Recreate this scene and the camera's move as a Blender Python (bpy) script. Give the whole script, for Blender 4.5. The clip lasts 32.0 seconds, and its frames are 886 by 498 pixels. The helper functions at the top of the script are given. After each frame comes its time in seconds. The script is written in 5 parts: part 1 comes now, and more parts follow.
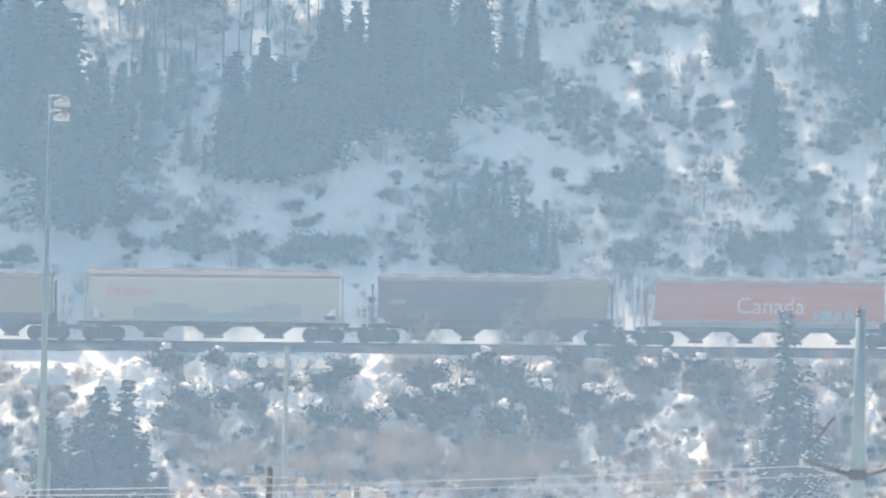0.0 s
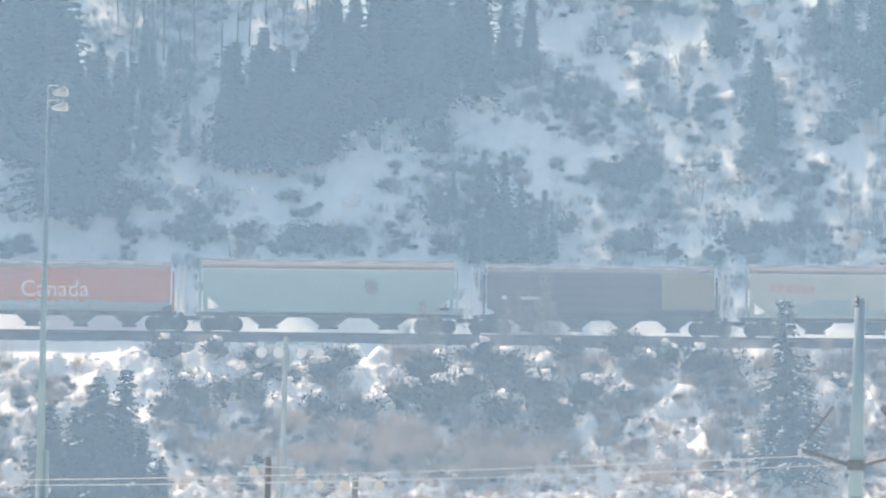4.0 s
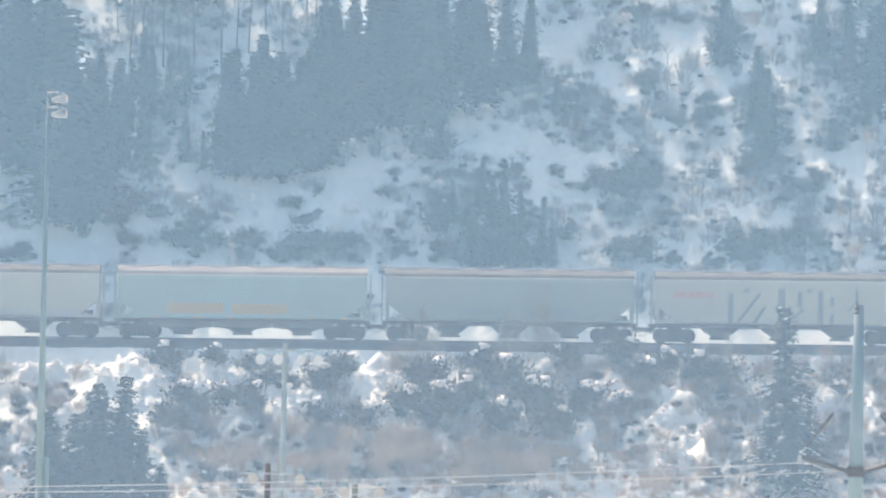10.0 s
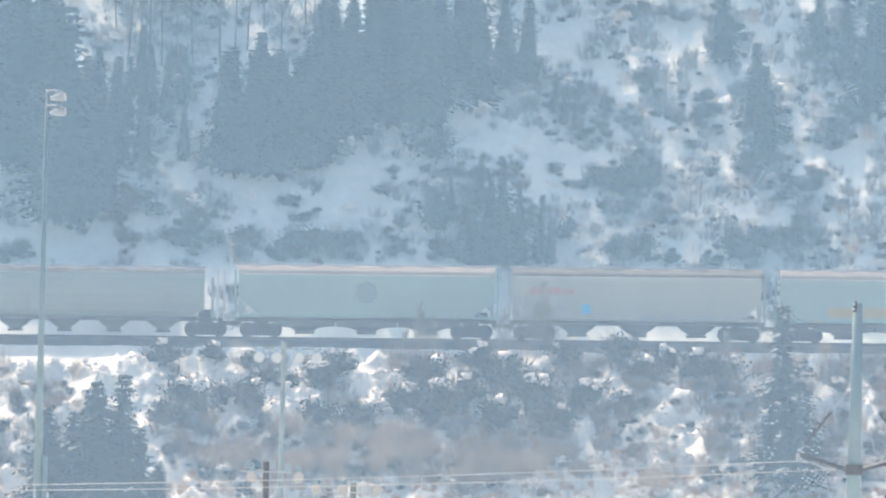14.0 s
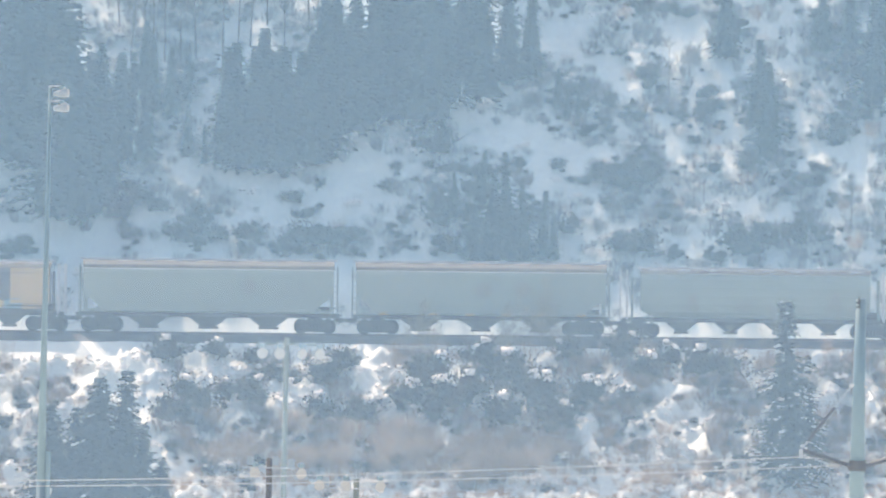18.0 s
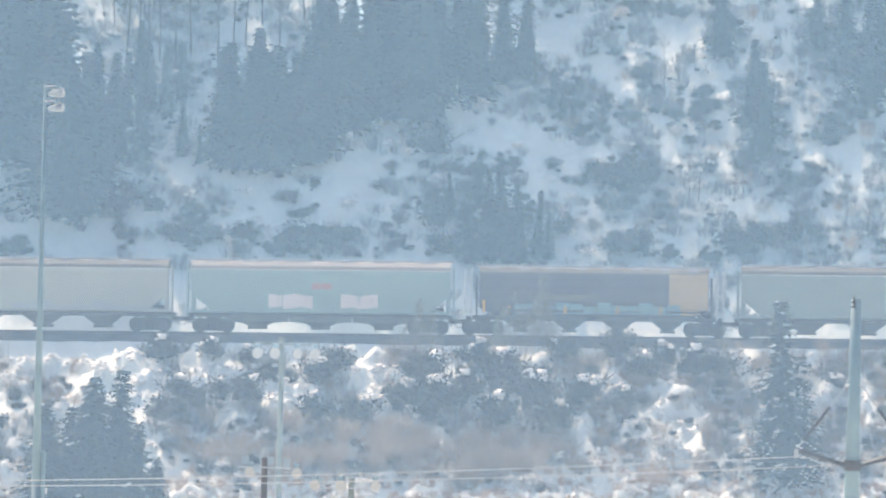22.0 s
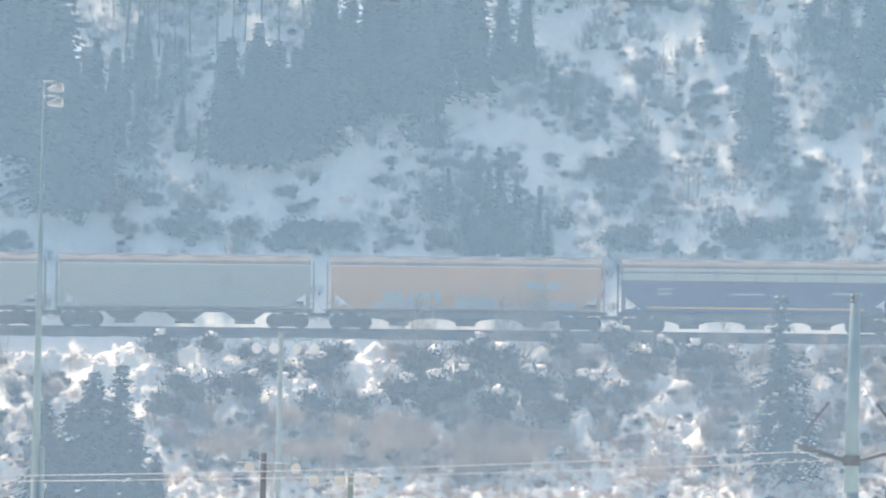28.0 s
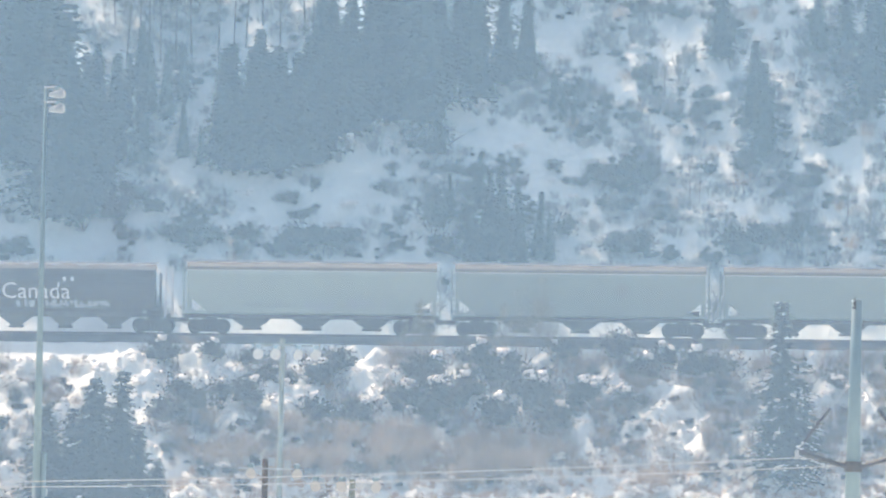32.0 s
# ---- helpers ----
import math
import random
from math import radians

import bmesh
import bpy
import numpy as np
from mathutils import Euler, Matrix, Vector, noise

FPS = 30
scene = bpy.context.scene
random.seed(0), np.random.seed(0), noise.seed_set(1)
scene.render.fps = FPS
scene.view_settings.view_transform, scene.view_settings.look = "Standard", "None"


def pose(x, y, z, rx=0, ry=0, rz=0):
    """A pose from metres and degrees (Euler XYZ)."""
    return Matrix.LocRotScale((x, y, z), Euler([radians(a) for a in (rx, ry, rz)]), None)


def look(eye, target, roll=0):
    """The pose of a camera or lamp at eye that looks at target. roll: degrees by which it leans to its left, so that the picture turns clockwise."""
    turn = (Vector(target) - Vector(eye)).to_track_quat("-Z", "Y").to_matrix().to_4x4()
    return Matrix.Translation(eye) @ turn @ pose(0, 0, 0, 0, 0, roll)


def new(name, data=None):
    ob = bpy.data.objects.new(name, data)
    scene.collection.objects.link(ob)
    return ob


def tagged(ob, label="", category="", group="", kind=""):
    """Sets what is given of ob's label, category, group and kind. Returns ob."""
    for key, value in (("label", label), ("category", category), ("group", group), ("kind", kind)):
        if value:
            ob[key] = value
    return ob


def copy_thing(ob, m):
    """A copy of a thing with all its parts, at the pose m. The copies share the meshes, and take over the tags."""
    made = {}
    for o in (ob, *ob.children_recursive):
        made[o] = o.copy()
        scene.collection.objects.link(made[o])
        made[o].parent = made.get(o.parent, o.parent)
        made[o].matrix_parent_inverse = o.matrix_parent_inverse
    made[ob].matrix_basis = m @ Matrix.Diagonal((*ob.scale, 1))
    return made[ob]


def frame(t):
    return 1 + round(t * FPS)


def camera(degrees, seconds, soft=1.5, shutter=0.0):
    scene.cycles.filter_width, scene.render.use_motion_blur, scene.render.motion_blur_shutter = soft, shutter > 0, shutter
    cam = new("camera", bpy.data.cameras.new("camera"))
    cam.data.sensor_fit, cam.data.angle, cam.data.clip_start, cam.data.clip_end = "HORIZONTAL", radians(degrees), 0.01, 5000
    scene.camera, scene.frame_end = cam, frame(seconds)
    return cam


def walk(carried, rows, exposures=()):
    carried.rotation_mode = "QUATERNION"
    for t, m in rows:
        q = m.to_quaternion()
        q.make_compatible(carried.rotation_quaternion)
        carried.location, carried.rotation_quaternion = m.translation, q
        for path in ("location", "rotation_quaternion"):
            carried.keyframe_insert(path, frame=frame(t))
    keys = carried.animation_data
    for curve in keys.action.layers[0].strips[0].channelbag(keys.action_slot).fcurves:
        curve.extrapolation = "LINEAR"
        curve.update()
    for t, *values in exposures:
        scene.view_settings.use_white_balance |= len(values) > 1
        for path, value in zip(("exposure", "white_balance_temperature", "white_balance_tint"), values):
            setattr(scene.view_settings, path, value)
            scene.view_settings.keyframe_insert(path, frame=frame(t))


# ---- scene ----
LENS = 4.127
TRACK_Y, RAIL_Z, GRADE = 800.0, -5.96, 0.0127
SPEED = 344.84 / 32.0
cam = camera(LENS, 32.0, soft=2.1)


def aim(turn, tilt):
    """The camera on its tripod: degrees turned to its left and tilted up."""
    rest = look((0, 0, 0), (0, 100, 0), 1.35)
    return rest @ Matrix.Rotation(radians(turn), 4, "Y") @ Matrix.Rotation(radians(tilt), 4, "X")


walk(cam, [(t, aim(a, b)) for t, a, b in (
    (0, 0.0085, 0.0152), (0.5, 0.0011, 0.0051), (1, 0.0123, -0.0117), (1.5, 0.013, -0.0246), (2, 0.0127, -0.0206), (2.5, 0.0047, -0.0233),
    (3, 0.0134, -0.0208), (3.5, 0.0011, -0.0287), (5.5, 0.0088, -0.0329), (6, 0.0004, -0.0289), (6.5, 0.004, -0.0358), (7, 0.0079, -0.0287),
    (7.5, 0.0002, -0.0434), (8, -0.0073, -0.0363), (8.5, -0.0002, -0.017), (9, 0.0034, -0.0123), (9.5, 0.0004, -0.0087), (10, 0, 0),
    (10.5, 0.0005, -0.0011), (11, 0.0045, -0.0044), (11.5, 0.0043, -0.0085), (12, -0.0009, -0.0154), (12.5, -0.004, -0.0152), (13, -0.0027, -0.0152),
    (13.5, -0.0076, -0.0051), (14, -0.0071, -0.0089), (14.5, -0, -0.0163), (16.5, -0.0004, -0.0206), (17, -0.0004, -0.0161), (17.5, -0.0034, -0.0292),
    (18, 0.0074, -0.0276), (18.5, 0.0074, -0.0321), (19, 0.0083, -0.0316), (19.5, 0.0048, -0.0323), (20, 0.004, -0.0324), (20.5, 0.0119, -0.0405),
    (21, 0.0034, -0.0399), (21.5, -0.0087, -0.0322), (22, -0.015, -0.0286), (22.5, -0.013, -0.0318), (23, -0.0128, -0.0316), (23.5, -0.0111, -0.0367),
    (24, -0.0047, -0.033), (24.5, -0.0075, -0.0275), (25, -0.0051, -0.0271), (25.5, -0.0103, -0.0322), (27.5, -0.0289, -0.0443), (28, -0.0188, -0.0515),
    (28.5, -0.0188, -0.0602), (29, -0.008, -0.0564), (29.5, -0.0083, -0.0595), (30, -0.016, -0.0557), (30.5, -0.0184, -0.0566), (31, -0.0123, -0.0517),
    (31.5, -0.0195, -0.0439), (32, -0.0121, -0.0237),
)])

# ---- light ----
SUN_TURN, SUN_UP = -27.0, 53.0
SUN_DIR = Vector((math.sin(radians(SUN_TURN)) * math.cos(radians(SUN_UP)),
                  math.cos(radians(SUN_TURN)) * math.cos(radians(SUN_UP)), math.sin(radians(SUN_UP))))
world = bpy.data.worlds.new("winter_sky")
scene.world = world
world.use_nodes = True
sky = world.node_tree.nodes.new("ShaderNodeTexSky")
sky.sky_type, sky.sun_disc = "NISHITA", False
sky.sun_elevation, sky.sun_rotation = radians(SUN_UP), radians(SUN_TURN)
sky.air_density, sky.dust_density, sky.ozone_density = 1.0, 4.0, 0.0
back = world.node_tree.nodes["Background"]
back.inputs["Strength"].default_value = 0.15
world.node_tree.links.new(sky.outputs[0], back.inputs["Color"])
sun = new("sun", bpy.data.lights.new("sun", "SUN"))
sun.data.energy, sun.data.angle, sun.data.color = 5.0, radians(0.6), (1.0, 0.77, 0.58)
sun.matrix_world = look(SUN_DIR * 300, (0, 0, 0))
scene.view_settings.exposure = 0.22


# ---- materials ----
def surface(name, colour, other=None, rough=0.7, metal=0.0, coarse=1.2, fine=9.0, mix=0.5, bump=0.15, depth=0.03, vary=0.0, gloss=0.5):
    """A node material: two colours mixed by coarse and fine noise, with relief, and a small shift from object to object."""
    m = bpy.data.materials.new(name)
    m.use_nodes = True
    nt, n, l = m.node_tree, m.node_tree.nodes, m.node_tree.links
    bsdf = n["Principled BSDF"]
    bsdf.inputs["Roughness"].default_value, bsdf.inputs["Metallic"].default_value = rough, metal
    co = n.new("ShaderNodeTexCoord")
    big, small = n.new("ShaderNodeTexNoise"), n.new("ShaderNodeTexNoise")
    big.inputs["Scale"].default_value, small.inputs["Scale"].default_value = coarse, fine
    big.inputs["Detail"].default_value, small.inputs["Detail"].default_value = 3, 1
    l.new(co.outputs["Object"], big.inputs["Vector"])
    l.new(co.outputs["Object"], small.inputs["Vector"])
    add = n.new("ShaderNodeMath")
    add.operation = "MULTIPLY_ADD"
    add.inputs[1].default_value = 0.45
    l.new(small.outputs["Fac"], add.inputs[0])
    l.new(big.outputs["Fac"], add.inputs[2])
    ramp = n.new("ShaderNodeMapRange")
    ramp.inputs["From Min"].default_value, ramp.inputs["From Max"].default_value = 0.72 - 0.35 * mix, 0.72 + 0.35 * (1.1 - mix)
    l.new(add.outputs[0], ramp.inputs["Value"])
    blend = n.new("ShaderNodeMix")
    blend.data_type = "RGBA"
    other = other or tuple(c * 0.72 for c in colour)
    blend.inputs[6].default_value, blend.inputs[7].default_value = (*colour, 1), (*other, 1)
    l.new(ramp.outputs["Result"], blend.inputs[0])
    last = blend.outputs[2]
    if vary:
        info, hue, span = n.new("ShaderNodeObjectInfo"), n.new("ShaderNodeHueSaturation"), n.new("ShaderNodeMapRange")
        span.inputs["To Min"].default_value, span.inputs["To Max"].default_value = 1 - vary, 1 + vary
        l.new(info.outputs["Random"], span.inputs["Value"])
        l.new(span.outputs["Result"], hue.inputs["Value"])
        l.new(last, hue.inputs["Color"])
        last = hue.outputs["Color"]
    l.new(last, bsdf.inputs["Base Color"])
    if bump:
        b = n.new("ShaderNodeBump")
        b.inputs["Strength"].default_value, b.inputs["Distance"].default_value = bump, depth
        l.new(small.outputs["Fac"], b.inputs["Height"])
        l.new(b.outputs["Normal"], bsdf.inputs["Normal"])
    bsdf.inputs["Specular IOR Level"].default_value = gloss
    return m


def haze_sheet(name, colour, share, forward):
    """A tinted sheet imitating haze: most light passes, the rest scatters back and onward."""
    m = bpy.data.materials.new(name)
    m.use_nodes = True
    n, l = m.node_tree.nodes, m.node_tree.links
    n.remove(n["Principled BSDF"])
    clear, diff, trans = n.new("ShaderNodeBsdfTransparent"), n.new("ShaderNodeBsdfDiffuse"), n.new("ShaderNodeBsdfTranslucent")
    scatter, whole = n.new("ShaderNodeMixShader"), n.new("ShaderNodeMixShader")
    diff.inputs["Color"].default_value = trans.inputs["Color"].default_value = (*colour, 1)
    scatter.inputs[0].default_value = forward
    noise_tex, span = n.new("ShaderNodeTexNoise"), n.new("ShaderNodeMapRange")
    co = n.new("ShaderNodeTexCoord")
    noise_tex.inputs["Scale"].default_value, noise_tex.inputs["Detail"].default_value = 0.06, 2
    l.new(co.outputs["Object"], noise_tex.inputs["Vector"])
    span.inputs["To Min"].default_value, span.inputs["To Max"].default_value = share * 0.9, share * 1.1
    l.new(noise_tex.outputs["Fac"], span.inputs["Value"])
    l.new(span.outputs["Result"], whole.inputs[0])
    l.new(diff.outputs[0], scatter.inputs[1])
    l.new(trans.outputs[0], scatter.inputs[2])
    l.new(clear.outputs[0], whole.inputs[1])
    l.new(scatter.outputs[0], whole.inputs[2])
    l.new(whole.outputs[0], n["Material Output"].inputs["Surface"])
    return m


SNOW = surface("snow", (0.88, 0.83, 0.77), (0.80, 0.76, 0.71), 0.6, coarse=0.5, fine=3.0, bump=0.5, depth=0.12)
GROUND = surface("snowy_ground", (0.79, 0.80, 0.73), (0.66, 0.67, 0.62), 0.65, coarse=0.35, fine=2.2, bump=0.6, depth=0.15)
BALLAST = surface("ballast_gravel", (0.06, 0.057, 0.055), (0.12, 0.115, 0.11), 0.9, coarse=0.8, fine=14, bump=0.8, depth=0.05)
STEEL = surface("worn_steel", (0.16, 0.14, 0.13), (0.09, 0.07, 0.06), 0.55, 0.4, fine=6)
DARK_IRON = surface("dark_iron", (0.030, 0.028, 0.028), (0.06, 0.05, 0.045), 0.7, coarse=2, fine=12)
WOOD_TIE = surface("creosoted_wood", (0.07, 0.055, 0.045), (0.12, 0.1, 0.085), 0.85, coarse=2, fine=16, vary=0.25)
EVERGREEN = surface("evergreen_shrub", (0.036, 0.042, 0.036), (0.06, 0.065, 0.052), 0.8, coarse=0.7, fine=5, bump=0, vary=0.25, gloss=0.08)
NEEDLES = surface("conifer_needles", (0.022, 0.034, 0.026), (0.040, 0.052, 0.036), 0.75, coarse=0.6, fine=5, bump=0, vary=0.25, gloss=0.08)
BARK = surface("dark_bark", (0.09, 0.07, 0.055), (0.15, 0.12, 0.10), 0.9, coarse=1.5, fine=10, bump=0.6, gloss=0.08)
TWIG_DARK = surface("dark_twigs", (0.12, 0.09, 0.075), (0.19, 0.14, 0.11), 0.85, coarse=1, fine=6, bump=0, vary=0.3, gloss=0.08)
TWIG_TAN = surface("tan_twigs", (0.50, 0.37, 0.26), (0.38, 0.27, 0.19), 0.85, coarse=1, fine=6, bump=0, vary=0.25, gloss=0.08)
TWIG_SAPLING = surface("grey_brown_twigs", (0.27, 0.26, 0.20), (0.20, 0.19, 0.15), 0.85, coarse=1, fine=6, bump=0, vary=0.25, gloss=0.08)
TWIG_RED = surface("reddish_twigs", (0.48, 0.385, 0.29), (0.37, 0.295, 0.22), 0.85, coarse=1, fine=6, bump=0, vary=0.2, gloss=0.08)
TWIG_GREY = surface("grey_rimed_twigs", (0.30, 0.31, 0.30), (0.20, 0.20, 0.19), 0.85, coarse=1, fine=6, bump=0, vary=0.2, gloss=0.08)
TWIG_FROST = surface("frosted_twigs", (0.55, 0.54, 0.52), (0.38, 0.36, 0.33), 0.8, coarse=1, fine=6, bump=0, vary=0.2, gloss=0.08)
GALV = surface("galvanised_steel", (0.55, 0.56, 0.57), (0.42, 0.43, 0.44), 0.45, 0.55, coarse=0.8, fine=5)
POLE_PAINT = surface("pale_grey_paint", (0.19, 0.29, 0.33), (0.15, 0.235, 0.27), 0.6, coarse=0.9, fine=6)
POLE_WOOD = surface("weathered_pole_wood", (0.24, 0.26, 0.20), (0.18, 0.20, 0.155), 0.85, coarse=0.7, fine=8, bump=0.4)
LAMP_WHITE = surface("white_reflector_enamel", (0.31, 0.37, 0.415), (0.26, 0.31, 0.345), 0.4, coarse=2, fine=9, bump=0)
RUBBER = surface("black_polymer", (0.035, 0.035, 0.04), (0.06, 0.06, 0.065), 0.5, coarse=4, fine=20)
WIRE = surface("bare_aluminium_wire", (0.75, 0.68, 0.62), (0.6, 0.55, 0.5), 0.4, 0.6, bump=0)
GLASS_LENS = surface("lamp_glass", (0.46, 0.45, 0.42), (0.40, 0.39, 0.37), 0.2, coarse=3, fine=10, bump=0)
# blue veil of the haze, put into the colour of see-through sheets
HAZE_NEAR = haze_sheet("thin_haze", (0.41, 0.66, 0.98), 0.122, 0.75)
HAZE_FAR = haze_sheet("valley_haze", (0.395, 0.65, 0.96), 0.139, 0.75)
HAZE_HILL = haze_sheet("hillside_haze", (0.17, 0.60, 0.98), 0.055, 0.75)


def paint(name, colour, grime=0.25):
    """Weathered freight-car paint with dust and streaks."""
    dull = tuple(c * (1 - grime) + 0.22 * grime for c in colour)
    return surface(name, colour, dull, 0.65, coarse=0.35, fine=1.6, bump=0, mix=0.55, gloss=0.25)


CREAM = paint("cream_paint", (0.40, 0.41, 0.34))
PALE_GREEN = paint("pale_green_grey_paint", (0.34, 0.40, 0.34))
GREY_GREEN = paint("grey_green_paint", (0.26, 0.31, 0.27))
TEAL_WHITE = paint("pale_teal_paint", (0.29, 0.40, 0.36))
RED = paint("faded_red_paint", (0.43, 0.145, 0.065))
NAVY = paint("dark_blue_paint", (0.045, 0.06, 0.13), 0.15)
BROWN = paint("dark_purplish_brown_paint", (0.105, 0.095, 0.10), 0.2)
ORANGE = paint("faded_orange_paint", (0.47, 0.30, 0.165))
YELLOW = paint("faded_yellow_paint", (0.56, 0.40, 0.21))
FADED = paint("faded_brownish_marking", (0.235, 0.25, 0.225), 0.1)
TAN_PATCH = paint("faded_tan_paint", (0.42, 0.34, 0.19), 0.1)
OLIVE = paint("dull_olive_yellow_paint", (0.25, 0.215, 0.125))
BLACK = paint("black_paint", (0.055, 0.055, 0.06))
MID_GREY = paint("mid_grey_paint", (0.32, 0.36, 0.37))
DARK_GREEN = paint("dull_green_paint", (0.26, 0.33, 0.29))
WHITE_MARK = paint("white_lettering", (0.66, 0.64, 0.62), 0.2)
FADED_WHITE = paint("faded_white_lettering", (0.60, 0.47, 0.40), 0.1)
DIM_MARK = paint("dim_grey_graffiti", (0.15, 0.17, 0.165), 0.1)
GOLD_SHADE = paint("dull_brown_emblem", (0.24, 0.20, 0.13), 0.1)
RED_MARK = paint("red_lettering", (0.47, 0.27, 0.23), 0.1)
AMBER_MARK = paint("amber_reflector", (0.85, 0.45, 0.08), 0.05)
BLUE_MARK = paint("light_blue_lettering", (0.10, 0.45, 0.70), 0.05)
DARK_MARK = paint("dark_grey_lettering", (0.20, 0.25, 0.25), 0.1)
CYAN_MARK = paint("cyan_graffiti", (0.23, 0.38, 0.40), 0.15)
PINK_MARK = paint("pinkish_graffiti", (0.75, 0.66, 0.62), 0.1)
ROOF_GREY = surface("grey_roof_paint", (0.085, 0.09, 0.09), (0.06, 0.065, 0.065), 0.6, coarse=0.6, fine=5, gloss=0.1)
# hopper bays: shadow under the cars put into the grimy base colour
GRIMY_SHADE = surface("grimy_underside", (0.075, 0.075, 0.078), (0.13, 0.125, 0.12), 0.8, coarse=0.9, fine=5)
ROOF_TAN = surface("dusty_roof_paint", (0.14, 0.122, 0.095), (0.105, 0.095, 0.08), 0.6, coarse=0.6, fine=5, gloss=0.1)
ROOF_PALE = surface("pale_dusty_roof_paint", (0.30, 0.27, 0.235), (0.24, 0.215, 0.19), 0.65, coarse=0.6, fine=5, gloss=0.1)


# ---- mesh helpers ----
class Shape:
    """Collects vertices and faces of one mesh."""

    def __init__(self):
        self.v, self.f = [], []

    def face(self, *pts):
        k = len(self.v)
        self.v += [tuple(p) for p in pts]
        self.f.append(tuple(range(k, k + len(pts))))
        return self

    def box(self, x, y, z, sx, sy, sz):
        k = len(self.v)
        a, b, c = sx / 2, sy / 2, sz / 2
        self.v += [(x + i * a, y + j * b, z + h * c) for h in (-1, 1) for j in (-1, 1) for i in (-1, 1)]
        self.f += [tuple(k + q for q in f) for f in ((0, 2, 3, 1), (4, 5, 7, 6), (0, 1, 5, 4), (2, 6, 7, 3), (0, 4, 6, 2), (1, 3, 7, 5))]
        return self

    def tube(self, p, q, r, s=None, n=6, cap=True):
        p, q = Vector(p), Vector(q)
        s = r if s is None else s
        d = (q - p).normalized()
        u = d.orthogonal().normalized()
        w = d.cross(u)
        k = len(self.v)
        for c, rad in ((p, r), (q, s)):
            self.v += [tuple(c + (u * math.cos(2 * math.pi * i / n) + w * math.sin(2 * math.pi * i / n)) * rad) for i in range(n)]
        self.f += [(k + i, k + (i + 1) % n, k + n + (i + 1) % n, k + n + i) for i in range(n)]
        if cap:
            self.f += [tuple(k + i for i in reversed(range(n))), tuple(k + n + i for i in range(n))]
        return self

    def loft(self, rings, closed=True, ends=True):
        k, n = len(self.v), len(rings[0])
        for r in rings:
            self.v += [tuple(p) for p in r]
        for i in range(len(rings) - 1):
            for j in range(n if closed else n - 1):
                a, b = k + i * n + j, k + i * n + (j + 1) % n
                self.f.append((a, b, b + n, a + n))
        if ends:
            self.f += [tuple(k + j for j in reversed(range(n))), tuple(k + (len(rings) - 1) * n + j for j in range(n))]
        return self

    def mesh(self, name, material, smooth=False):
        me = bpy.data.meshes.new(name)
        me.from_pydata(self.v, [], self.f)
        me.materials.append(material)
        if smooth:
            me.polygons.foreach_set("use_smooth", [True] * len(me.polygons))
        me.update()
        return me


def part(name, shape, material, parent=None, label="", at=None, smooth=False):
    """One mesh object under a thing or a part; shape may be a Shape or a finished mesh."""
    ob = new(name, shape.mesh(name, material, smooth) if isinstance(shape, Shape) else shape)
    if parent:
        ob.parent = parent
    if at is not None:
        ob.matrix_basis = at if isinstance(at, Matrix) else Matrix.Translation(at)
    return tagged(ob, label)


def thing(name, label, category, group="", kind="", at=None):
    ob = new(name)
    ob.empty_display_size = 0.5
    if at is not None:
        ob.matrix_basis = at if isinstance(at, Matrix) else Matrix.Translation(at)
    return tagged(ob, label, category, group, kind)


# ---- the land ----
# where snow lies open, brush stands thick or lumps catch the sun: along the track, over the rail, half width, half height
OPEN_SNOW_A = ((-28.2, 9.3, 1.8, 1.0), (-25.3, 5.8, 3.3, 0.8), (-23.8, 5.0, 6.2, 0.5), (-20.3, 9.3, 0.8, 1.5), (-20.0, 6.9, 2.2, 0.8), (-7.4, 7.4, 2.2, 0.9), (-10.8, 8.6, 2.6, 1.5), (-5.4, 9.8, 2.6, 1.5), (-4.6, 7.4, 0.9, 0.6), (-5.4, 4.7, 1.8, 0.3), (-2.7, 13.5, 1.5, 0.7), (1.1, 13.8, 1.0, 0.8), (0.3, 7.1, 2.2, 0.7), (0.2, 5.5, 1.1, 0.8), (7.0, 11.5, 2.2, 1.9), (8.0, 9.3, 1.3, 0.7), (8.8, 6.6, 2.6, 1.5), (6.5, 20.1, 1.3, 2.2), (10.9, 17.5, 2.1, 1.3), (15.9, 20.2, 2.3, 1.5), (18.4, 17.3, 1.3, 1.1), (23.1, 19.1, 1.2, 1.6),)
OPEN_SNOW_B = ((26.5, 12.2, 3.1, 1.0), (15.9, 6.6, 2.2, 1.2), (10.3, 7.7, 1.1, 0.7), (4.1, 16.2, 1.5, 1.5), (-3.8, 12.5, 0.9, 0.4), (0.2, 19.5, 0.9, 1.1), (-16.2, 12.2, 0.7, 0.9), (25.0, 15.5, 1.8, 0.5), (18.6, 12.9, 1.8, 1.8), (5.3, 13.7, 1.1, 1.5), (16.9, 9.5, 2.2, 1.1), (-13.1, 9.5, 2.2, 0.9), (9.8, 21.3, 1.5, 1.2), (7.9, 19.0, 1.5, 1.1),)
OPEN_SNOW = OPEN_SNOW_A + OPEN_SNOW_B
